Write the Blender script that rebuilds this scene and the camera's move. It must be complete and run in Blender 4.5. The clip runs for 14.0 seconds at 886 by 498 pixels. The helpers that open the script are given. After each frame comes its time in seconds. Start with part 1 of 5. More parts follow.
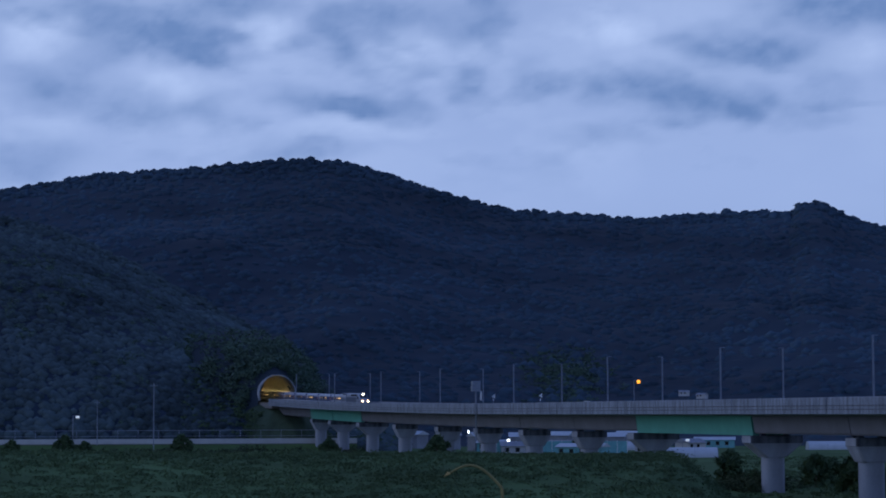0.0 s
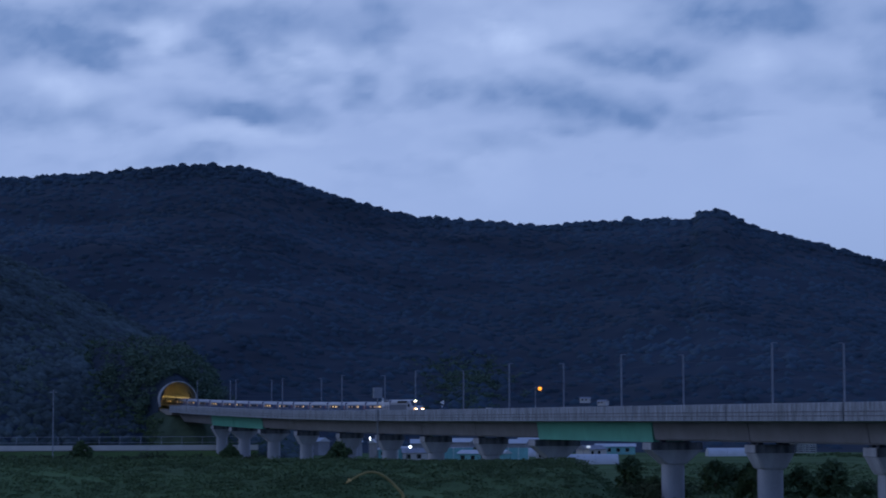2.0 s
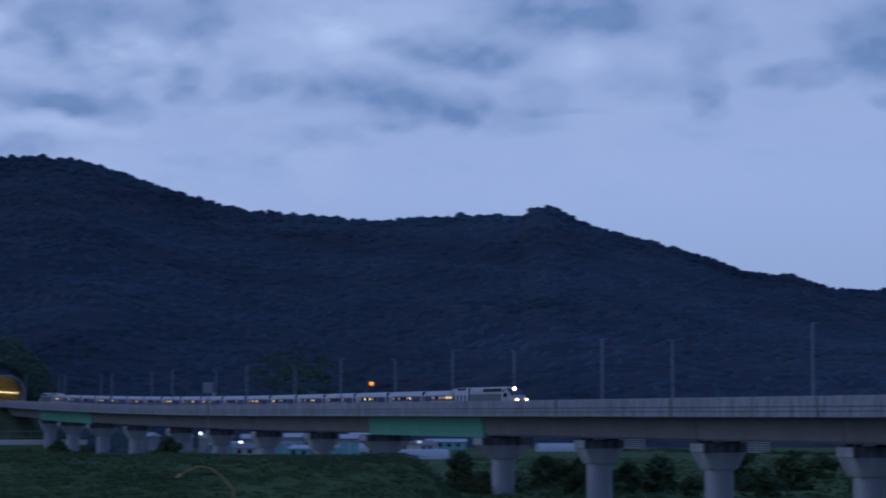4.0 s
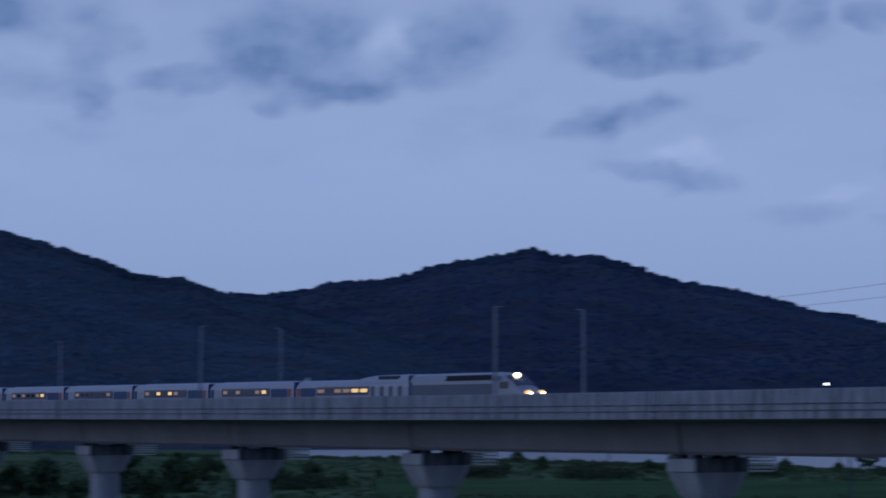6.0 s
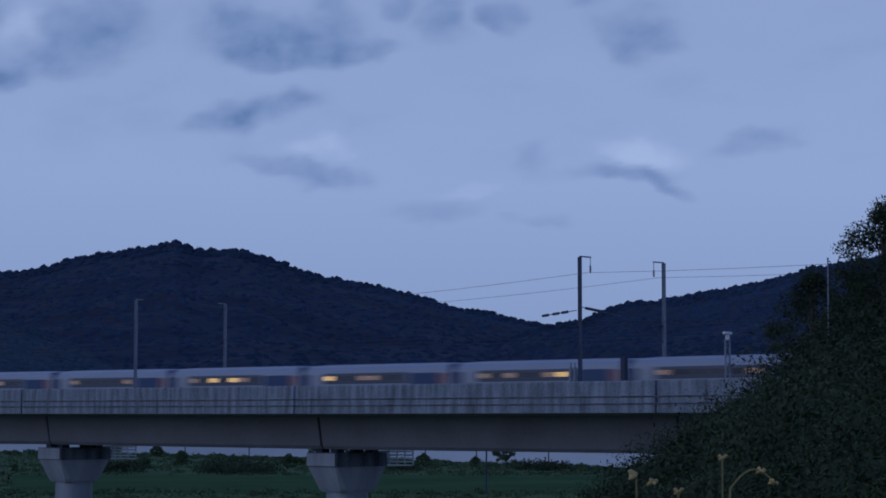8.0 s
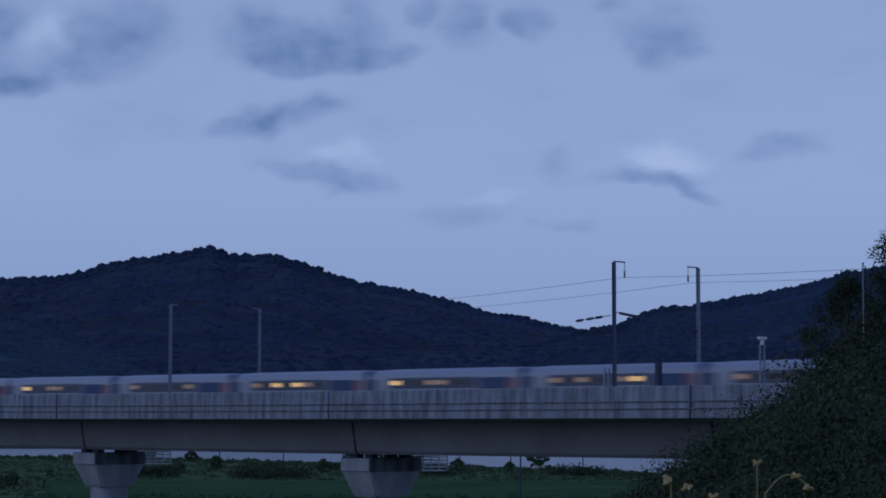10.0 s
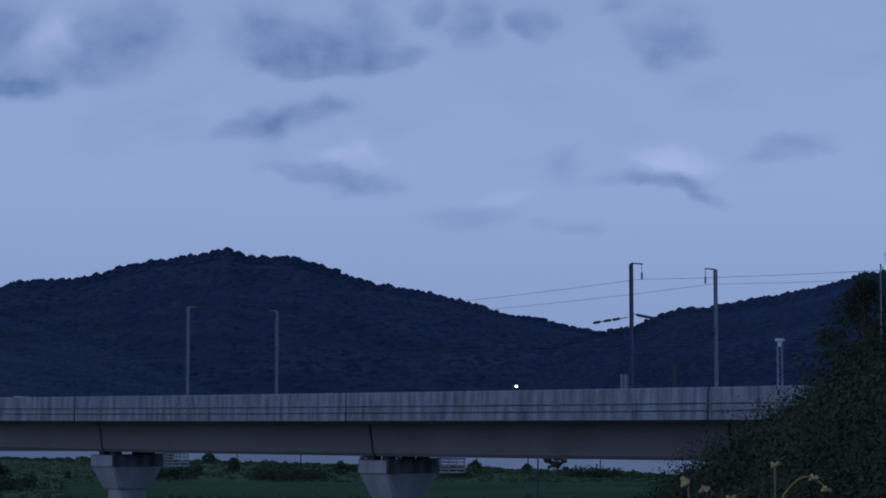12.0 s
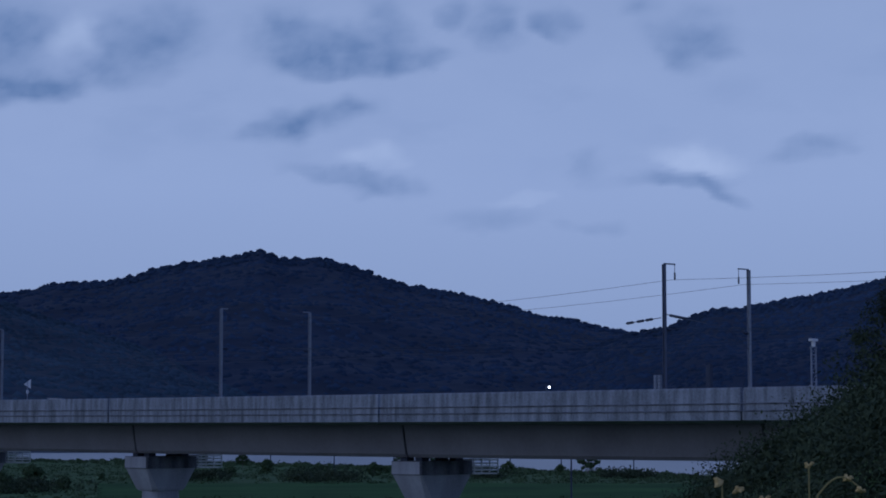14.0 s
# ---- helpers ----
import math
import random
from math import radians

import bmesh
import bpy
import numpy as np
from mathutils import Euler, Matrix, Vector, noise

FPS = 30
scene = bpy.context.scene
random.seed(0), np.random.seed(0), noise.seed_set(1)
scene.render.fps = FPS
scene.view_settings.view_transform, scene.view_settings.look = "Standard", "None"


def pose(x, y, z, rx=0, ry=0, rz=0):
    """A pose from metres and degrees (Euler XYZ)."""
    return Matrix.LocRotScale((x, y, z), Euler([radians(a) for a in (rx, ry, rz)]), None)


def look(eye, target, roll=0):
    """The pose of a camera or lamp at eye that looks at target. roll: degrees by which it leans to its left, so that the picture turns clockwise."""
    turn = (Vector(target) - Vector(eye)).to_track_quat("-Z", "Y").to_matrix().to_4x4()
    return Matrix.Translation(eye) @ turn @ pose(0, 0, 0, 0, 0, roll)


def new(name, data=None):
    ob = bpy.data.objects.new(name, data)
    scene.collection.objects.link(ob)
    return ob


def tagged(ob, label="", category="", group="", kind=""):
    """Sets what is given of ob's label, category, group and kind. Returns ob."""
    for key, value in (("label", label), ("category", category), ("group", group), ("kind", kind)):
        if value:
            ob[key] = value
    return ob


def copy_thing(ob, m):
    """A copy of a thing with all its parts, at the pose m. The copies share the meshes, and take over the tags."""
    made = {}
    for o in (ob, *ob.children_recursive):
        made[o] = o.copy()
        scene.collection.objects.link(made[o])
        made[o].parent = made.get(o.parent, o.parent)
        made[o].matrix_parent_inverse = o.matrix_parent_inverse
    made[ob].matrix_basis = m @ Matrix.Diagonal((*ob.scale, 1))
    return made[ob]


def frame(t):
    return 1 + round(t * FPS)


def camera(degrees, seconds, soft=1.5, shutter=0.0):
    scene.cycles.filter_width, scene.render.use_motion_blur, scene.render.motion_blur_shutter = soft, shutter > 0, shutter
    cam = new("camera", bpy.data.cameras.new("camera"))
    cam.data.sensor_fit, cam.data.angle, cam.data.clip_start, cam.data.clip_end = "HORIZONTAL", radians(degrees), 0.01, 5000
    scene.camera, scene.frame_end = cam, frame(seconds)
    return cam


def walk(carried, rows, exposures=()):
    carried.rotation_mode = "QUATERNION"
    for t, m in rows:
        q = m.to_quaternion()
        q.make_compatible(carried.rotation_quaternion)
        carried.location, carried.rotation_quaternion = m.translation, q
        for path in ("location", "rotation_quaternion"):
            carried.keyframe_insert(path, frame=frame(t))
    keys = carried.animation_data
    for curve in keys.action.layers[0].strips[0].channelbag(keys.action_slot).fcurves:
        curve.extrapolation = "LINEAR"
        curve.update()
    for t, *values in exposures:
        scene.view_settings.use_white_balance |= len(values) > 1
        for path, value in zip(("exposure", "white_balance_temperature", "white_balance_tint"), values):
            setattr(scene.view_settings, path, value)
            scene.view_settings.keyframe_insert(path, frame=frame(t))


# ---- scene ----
# The camera stands 12 m over the plain and pans: seconds, bearing, tilt, lean (degrees).
EYE = (0.0, 0.0, 12.0)
PAN = [
    (0.0, -17.410, 4.138, -0.220),
    (0.5, -16.912, 4.163, -0.208),
    (1.0, -16.382, 4.141, -0.160),
    (1.5, -15.761, 4.249, -0.154),
    (2.0, -14.926, 4.298, -0.190),
    (2.5, -14.260, 4.302, -0.175),
    (3.0, -13.645, 4.273, -0.140),
    (3.5, -12.608, 4.224, -0.098),
    (4.0, -10.673, 4.165, -0.063),
    (4.5, -7.367, 4.109, -0.048),
    (5.0, -2.570, 4.058, -0.118),
    (5.5, 0.971, 4.194, 0.016),
    (6.0, 4.715, 4.225, 0.053),
    (6.5, 8.888, 4.328, 0.095),
    (7.0, 13.438, 4.335, 0.037),
    (7.5, 13.769, 4.234, 0.188),
    (8.0, 13.765, 4.103, 0.215),
    (9.0, 13.417, 4.116, 0.210),
    (9.5, 13.151, 4.172, 0.210),
    (10.5, 12.743, 4.275, 0.203),
    (11.0, 12.683, 4.304, 0.128),
    (11.5, 12.593, 4.292, 0.161),
    (12.0, 12.465, 4.277, 0.201),
    (12.5, 12.227, 4.337, 0.226),
    (13.0, 11.991, 4.390, 0.168),
    (13.5, 11.759, 4.361, 0.141),
    (14.0, 11.638, 4.302, 0.078),
]


def aim(bearing, tilt, lean):
    return pose(*EYE, 0, 0, -bearing) @ pose(0, 0, 0, 90 + tilt, 0, 0) @ pose(0, 0, 0, 0, 0, lean)


cam = camera(22.18, 14.0, soft=1.8, shutter=0.6)
walk(cam, [(t, aim(b, e, r)) for t, b, e, r in PAN],
     exposures=[(0, 0.27), (2.0, 0.26), (4.5, 0.16), (5.5, 0.06), (6.5, 0.0), (14.0, 0.02)])

# ---- light: a clouded evening sky, the sun already low behind the clouds ----
world = bpy.data.worlds.new("evening_sky")
scene.world = world
world.use_nodes = True
wn, wl = world.node_tree.nodes, world.node_tree.links
wn.clear()
w_out, w_bg = wn.new("ShaderNodeOutputWorld"), wn.new("ShaderNodeBackground")
w_sky = wn.new("ShaderNodeTexSky")
w_sky.sky_type, w_sky.sun_disc = "NISHITA", False
w_sky.sun_elevation, w_sky.sun_rotation = radians(22), radians(253)
w_scale = wn.new("ShaderNodeVectorMath")
w_scale.operation = "SCALE"
w_scale.inputs["Scale"].default_value = 0.06
w_co, w_sep, w_ramp, w_mix = wn.new("ShaderNodeTexCoord"), wn.new("ShaderNodeSeparateXYZ"), wn.new("ShaderNodeValToRGB"), wn.new("ShaderNodeMix")
w_mix.data_type = "RGBA"
w_mix.inputs["Factor"].default_value = 0.9
els = w_ramp.color_ramp.elements
els[0].position, els[0].color = 0.0, (0.202, 0.298, 0.562, 1)
els[1].position, els[1].color = 1.0, (0.056, 0.116, 0.365, 1)
for spot, tone in ((0.10, (0.273, 0.376, 0.672)), (0.24, (0.248, 0.340, 0.598)), (0.45, (0.122, 0.212, 0.550))):
    step = els.new(spot)
    step.color = (*tone, 1)
wl.new(w_co.outputs["Generated"], w_sep.inputs[0])
wl.new(w_sep.outputs["Z"], w_ramp.inputs["Fac"])
wl.new(w_sky.outputs["Color"], w_scale.inputs[0])
wl.new(w_scale.outputs["Vector"], w_mix.inputs[6])
wl.new(w_ramp.outputs["Color"], w_mix.inputs[7])
wl.new(w_mix.outputs[2], w_bg.inputs["Color"])
w_bg.inputs["Strength"].default_value = 1.0
wl.new(w_bg.outputs[0], w_out.inputs["Surface"])

sun = new("sun", bpy.data.lights.new("sun", "SUN"))
sun.data.energy, sun.data.angle, sun.data.color = 0.28, radians(60), (0.78, 0.87, 1.0)
sun.matrix_world = look((-300, -90, 130), (0, 0, 0))


# ---- materials ----
def material(name, color, rough=0.8, metal=0.0, vary=0.25, scale=1.0, fine=14.0, bump=0.15, contrast=0.3, island=0.0, obj=0.0, streak=(1, 1, 1), spec=0.3, stain=None):
    """A worn surface: two scales of noise over one base colour, grain in the relief."""
    m = bpy.data.materials.new(name)
    m.use_nodes = True
    n, l = m.node_tree.nodes, m.node_tree.links
    p = n["Principled BSDF"]
    p.inputs["Roughness"].default_value, p.inputs["Metallic"].default_value = rough, metal
    p.inputs["Specular IOR Level"].default_value = spec
    co, mp = n.new("ShaderNodeTexCoord"), n.new("ShaderNodeMapping")
    mp.inputs["Scale"].default_value = streak
    l.new(co.outputs["Object"], mp.inputs[0])
    big, small = n.new("ShaderNodeTexNoise"), n.new("ShaderNodeTexNoise")
    big.inputs["Scale"].default_value, small.inputs["Scale"].default_value = scale, scale * fine
    big.inputs["Detail"].default_value, small.inputs["Detail"].default_value = 7, 4
    l.new(mp.outputs[0], big.inputs["Vector"])
    l.new(co.outputs["Object"], small.inputs["Vector"])
    add = n.new("ShaderNodeMath")
    add.operation = "MULTIPLY_ADD"
    add.inputs[1].default_value = 0.4
    l.new(small.outputs["Fac"], add.inputs[0])
    l.new(big.outputs["Fac"], add.inputs[2])
    last = add.outputs[0]
    if island or obj:
        rnd, more = (n.new("ShaderNodeNewGeometry"), n.new("ShaderNodeMath")) if island else (n.new("ShaderNodeObjectInfo"), n.new("ShaderNodeMath"))
        more.operation = "MULTIPLY_ADD"
        more.inputs[1].default_value = island or obj
        l.new(rnd.outputs["Random Per Island" if island else "Random"], more.inputs[0])
        l.new(last, more.inputs[2])
        last = more.outputs[0]
    ramp = n.new("ShaderNodeMapRange")
    mean = 0.7 + (island or obj) * 0.5
    ramp.inputs["From Min"].default_value, ramp.inputs["From Max"].default_value = mean - contrast - (island or obj) * 0.3, mean + contrast + (island or obj) * 0.3
    ramp.inputs["To Min"].default_value, ramp.inputs["To Max"].default_value = 0, 1
    l.new(last, ramp.inputs["Value"])
    mix = n.new("ShaderNodeMix")
    mix.data_type = "RGBA"
    lo = stain or tuple(c * (1 - vary) for c in color)
    hi = tuple(min(1, c * (1 + vary)) for c in color)
    mix.inputs[6].default_value, mix.inputs[7].default_value = (*lo, 1), (*hi, 1)
    l.new(ramp.outputs[0], mix.inputs["Factor"])
    l.new(mix.outputs[2], p.inputs["Base Color"])
    if bump:
        b = n.new("ShaderNodeBump")
        b.inputs["Strength"].default_value, b.inputs["Distance"].default_value = bump, 0.05
        l.new(last, b.inputs["Height"])
        l.new(b.outputs[0], p.inputs["Normal"])
    return m


def glow(name, color, strength):
    m = bpy.data.materials.new(name)
    m.use_nodes = True
    p = m.node_tree.nodes["Principled BSDF"]
    p.inputs["Base Color"].default_value = (*[min(1, c) for c in color], 1)
    p.inputs["Emission Color"].default_value, p.inputs["Emission Strength"].default_value = (*color, 1), strength
    return m


CONCRETE = material("weathered concrete", (0.29, 0.305, 0.33), 0.9, vary=0.3, scale=0.9, bump=0.25, streak=(1, 1, 0.12))
PARAPET = material("rain-streaked concrete", (0.202, 0.226, 0.270), 0.9, vary=0.55, scale=1.3, fine=5, bump=0.25, contrast=0.25, streak=(1.3, 1.3, 0.22))
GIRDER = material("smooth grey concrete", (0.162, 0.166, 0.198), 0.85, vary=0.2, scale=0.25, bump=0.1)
PIER = material("pale pier concrete", (0.27, 0.29, 0.345), 0.9, vary=0.35, scale=0.5, bump=0.2, streak=(1, 1, 0.25))
GREEN_STEEL = material("green painted steel", (0.10, 0.36, 0.30), 0.55, vary=0.15, scale=0.4, bump=0.05)
STEEL = material("galvanised steel", (0.21, 0.235, 0.28), 0.6, 0.0, vary=0.2, scale=2, bump=0.05)
DARK_STEEL = material("dull dark steel", (0.038, 0.050, 0.082), 0.7, 0.0, vary=0.2, scale=2, bump=0.05)
WIRE = material("copper wire", (0.07, 0.085, 0.115), 0.7, 0.0, vary=0.1, bump=0)
WHITE_STEEL = material("white painted rail", (0.70, 0.70, 0.70), 0.6, vary=0.15, scale=3, bump=0.05)
BALLAST = material("track ballast", (0.20, 0.19, 0.18), 0.95, vary=0.4, scale=2, bump=0.5)
GRASS = material("rough meadow", (0.072, 0.118, 0.046), 0.95, vary=0.5, scale=0.06, fine=30, bump=0.4, spec=0.05)
PADDY = material("rice field", (0.036, 0.090, 0.024), 0.95, vary=0.45, scale=0.05, fine=60, bump=0.3, spec=0.05)
# Hillsides darkened as shade between crowns; all four tinted blue for haze.
FOREST = material("hillside with haze and crown shade", (0.018, 0.031, 0.047), 0.95, vary=0.35, scale=0.010, fine=5, bump=0.0, contrast=0.22)
FOREST_FAR = material("distant hillside with haze and crown shade", (0.0128, 0.022, 0.042), 0.95, vary=0.35, scale=0.008, fine=5, bump=0.0, contrast=0.22)
CROWNS = material("haze-tinted far crowns", (0.043, 0.070, 0.095), 0.95, vary=0.40, scale=0.010, fine=20, bump=0.0, contrast=0.2, island=0.12, spec=0.05)
CROWNS_FAR = material("haze-tinted distant crowns", (0.031, 0.052, 0.089), 0.95, vary=0.35, scale=0.007, fine=20, bump=0.0, contrast=0.2, island=0.12, spec=0.05)
# Galvanised steel with the shade of the visible mast face in its colour.
SHADED_STEEL = material("galvanised steel darkened as shade", (0.075, 0.092, 0.14), 0.6, 0.0, vary=0.25, scale=2, bump=0.05)
BANK_GRASS = material("dark bank grass", (0.045, 0.068, 0.046), 0.95, vary=0.5, scale=0.15, fine=12, bump=0.3, spec=0.05)
SPUR_CROWNS = material("dusky broadleaf crowns", (0.054, 0.076, 0.080), 0.95, vary=0.6, scale=0.016, fine=16, bump=0.0, contrast=0.2, island=0.2, spec=0.05)
# Water stains and the deck's shade, both put into this concrete's colour.
STAIN_AND_SHADE = material("stained pier concrete with deck shade", (0.098, 0.108, 0.138), 0.9, vary=0.6, scale=0.8, fine=8, bump=0.2, contrast=0.2, streak=(1.2, 1.2, 0.3))
LEAVES = material("dark shrub leaves", (0.072, 0.112, 0.054), 0.9, vary=0.35, scale=0.06, bump=0.0, island=0.10, spec=0.1)
VINES = material("dark vine leaves", (0.049, 0.066, 0.038), 0.95, vary=0.5, scale=0.22, fine=5, bump=0.0, contrast=0.22, island=0.06, spec=0.05)
LIGHT_LEAVES = material("pale green scrub leaves", (0.062, 0.105, 0.072), 0.85, vary=0.3, scale=0.05, bump=0.0, island=0.3)
BARK = material("grey bark", (0.13, 0.11, 0.09), 0.95, vary=0.3, scale=3, bump=0.4)
WHITE = material("off-white wall", (0.46, 0.455, 0.45), 0.85, vary=0.15, scale=0.3, bump=0.1)
ROOF = material("grey sheet roof", (0.24, 0.25, 0.28), 0.7, vary=0.25, scale=0.4, bump=0.1)
FILM = material("translucent greenhouse film", (0.42, 0.45, 0.48), 0.45, vary=0.12, scale=0.6, bump=0.1)
TEAL = material("teal sheet fence", (0.15, 0.38, 0.39), 0.6, vary=0.2, scale=0.5, bump=0.05)
CAR_PAINT = material("white car paint", (0.72, 0.72, 0.73), 0.3, vary=0.05, bump=0, spec=0.5)
GLASS = material("dark glass", (0.015, 0.017, 0.02), 0.12, vary=0.1, bump=0, spec=0.6)
RUBBER = material("black rubber", (0.02, 0.02, 0.02), 0.9, vary=0.2, bump=0.1)
SILVER = material("silver train paint", (0.305, 0.325, 0.37), 0.4, vary=0.06, scale=0.4, bump=0, spec=0.5)
TRAIN_WHITE = material("white train paint", (0.245, 0.262, 0.305), 0.35, vary=0.05, scale=0.4, bump=0, spec=0.5)
TRAIN_BLUE = material("blue train paint", (0.014, 0.046, 0.13), 0.4, vary=0.08, scale=0.4, bump=0, spec=0.5)
WINDOW_BAND = material("dark tinted window band", (0.060, 0.072, 0.105), 0.35, vary=0.12, scale=0.6, bump=0, spec=0.5)
TRAIN_GREY = material("grey train skirt", (0.095, 0.115, 0.15), 0.5, vary=0.12, scale=0.6, bump=0, spec=0.4)
RED_PAINT = material("dull red door panel", (0.30, 0.10, 0.09), 0.5, vary=0.1, bump=0)
STRAW = material("dry straw-coloured stalk", (0.24, 0.20, 0.08), 0.8, vary=0.3, scale=20, bump=0.1)
PETAL = material("withered yellow blossom", (0.46, 0.33, 0.14), 0.8, vary=0.3, scale=40, bump=0.1)
LINING = material("tunnel lining", (0.50, 0.46, 0.36), 0.9, vary=0.25, scale=0.5, bump=0.2)
LIT_WINDOW = glow("lit carriage window", (1.0, 0.62, 0.24), 0.75)
DIM_WINDOW = glow("dimly lit carriage window", (0.85, 0.50, 0.28), 0.07)
HEADLIGHT = glow("headlight", (1.0, 0.86, 0.55), 14.0)
# Glow of the headlights' halo, given to a shell that is no lamp.
LAMP_HALO = glow("warm headlight halo", (1.0, 0.50, 0.16), 1.4)
SODIUM = glow("sodium lamp", (1.0, 0.36, 0.03), 1.7)
COOL_LAMP = glow("cool white lamp", (0.8, 0.9, 1.0), 4.0)


# ---- small builders ----
def part(name, bm, mat, parent=None, label="", smooth=False):
    me = bpy.data.meshes.new(name)
    bm.to_mesh(me)
    bm.free()
    me.materials.append(mat)
    if smooth:
        for f in me.polygons:
            f.use_smooth = True
    ob = new(name, me)
    ob.parent = parent
    if label:
        tagged(ob, label)
    return ob


def raw(name, verts, faces, mat, parent=None, smooth=False):
    me = bpy.data.meshes.new(name)
    me.from_pydata([tuple(v) for v in verts], [], [tuple(f) for f in faces])
    me.materials.append(mat)
    if smooth:
        me.polygons.foreach_set("use_smooth", [True] * len(me.polygons))
    me.update()
    ob = new(name, me)
    ob.parent = parent
    return ob


def box(bm, x0, x1, y0, y1, z0, z1, bevel=0.0, m=None):
    made = bmesh.ops.create_cube(bm, size=1.0, matrix=Matrix.Translation(((x0 + x1) / 2, (y0 + y1) / 2, (z0 + z1) / 2)) @ Matrix.Diagonal((x1 - x0, y1 - y0, z1 - z0, 1)))
    if bevel:
        bmesh.ops.bevel(bm, geom=list({e for v in made["verts"] for e in v.link_edges}), offset=bevel, segments=1, affect="EDGES")
    if m is not None:
        bmesh.ops.transform(bm, matrix=m, verts=made["verts"] if not bevel else bm.verts)
    return bm


def bar(bm, a, b, r, sides=6, r2=None):
    a, b = Vector(a), Vector(b)
    d = b - a
    m = Matrix.Translation((a + b) / 2) @ d.to_track_quat("Z", "Y").to_matrix().to_4x4()
    bmesh.ops.create_cone(bm, cap_ends=True, segments=sides, radius1=r, radius2=r if r2 is None else r2, depth=d.length, matrix=m)
    return bm


def loft(bm, rings, close=True):
    """Joins rings of equal length into a skin, with end caps."""
    vs = [[bm.verts.new(p) for p in ring] for ring in rings]
    n = len(vs[0])
    for a, b in zip(vs, vs[1:]):
        for i in range(n):
            bm.faces.new((a[i], a[(i + 1) % n], b[(i + 1) % n], b[i]))
    if close:
        bm.faces.new(vs[0][::-1])
        bm.faces.new(vs[-1])
    bmesh.ops.recalc_face_normals(bm, faces=bm.faces)
    return bm


# ---- the line of the viaduct: chainage in metres, towards the viewer's side positive ----
LINE_S = np.linspace(-900, 900, 3601)
LINE_H = radians(149.03) + 0.099e-4 * LINE_S + 0.578e-4 * np.minimum(LINE_S + 120, 0)
LINE_X = np.concatenate([[0], np.cumsum((np.sin(LINE_H[1:]) + np.sin(LINE_H[:-1])) / 2 * 0.5)])
LINE_Y = np.concatenate([[0], np.cumsum((np.cos(LINE_H[1:]) + np.cos(LINE_H[:-1])) / 2 * 0.5)])
LINE_X -= LINE_X[1800]
LINE_Y += 244.8 - LINE_Y[1800]


def rise(s):
    """The line climbs gently towards the tunnel and towards the near end."""
    return 3.2e-5 * min(s + 205, 0) ** 2 + 2.9e-5 * min(max(s, 0), 160) ** 2


def on_line(s, off=0.0, z=0.0):
    """off: metres across the deck, positive on the far side; z over the plain."""
    h = float(np.interp(s, LINE_S, LINE_H))
    return Vector((float(np.interp(s, LINE_S, LINE_X)) - off * math.cos(h), float(np.interp(s, LINE_S, LINE_Y)) + off * math.sin(h), z + rise(s)))


def line_pose(s, off=0.0, z=0.0):
    """x along the line towards the viewer's side, y to the far side."""
    h = float(np.interp(s, LINE_S, LINE_H))
    climb = math.degrees(math.atan2(rise(s + 5) - rise(s - 5), 10))
    return Matrix.Translation(on_line(s, off, z)) @ pose(0, 0, 0, 0, 0, 90 - math.degrees(h)) @ pose(0, 0, 0, 0, -climb, 0)


def polar(bearing, r, z=0.0):
    a = radians(bearing)
    return Vector((r * math.sin(a), r * math.cos(a), z))


PARAPET_TOP, DECK_EDGE, GIRDER_BOTTOM = 13.82, 11.63, 8.73
RAIL = 12.35


# ---- sky: a slowly drifting sheet of cloud high over everything ----
# bearing, elevation, half width, half height, tilt (degrees) and weight of the darker banks
CLOUDS_FAR_WEST = [
    (-25.09, 9.4, 1.43, 0.64, -5, 0.85), (-26.94, 10.07, 1.43, 0.43, 0, 0.6), (-23.52, 10.2, 1.15, 0.36, 0, 0.7), (-24.23, 9.06, 0.43, 0.29, 0, 0.7),
    (-22.08, 9.22, 0.5, 0.21, 10, 0.5), (-21.07, 9.72, 0.43, 0.57, 0, 0.55), (-20.92, 9.15, 0.64, 0.43, 0, 0.4), (-28.05, 8.15, 1.0, 0.64, 0, 0.6),
    (-27.07, 9.08, 0.72, 0.57, 0, 0.35), (-26.07, 7.55, 1.29, 0.5, 0, 0.45), (-24.22, 7.71, 0.57, 0.43, 0, 0.35), (-20.35, 7.8, 1.15, 0.26, 0, 0.6),
    (-21.5, 7.94, 0.86, 0.29, 0, 0.4), (-21.93, 6.73, 1.29, 0.36, 0, 0.4), (-28.87, 6.23, 1.29, 0.57, 0, 0.4), (-20.06, 10.22, 0.72, 0.36, 0, 0.55),
]
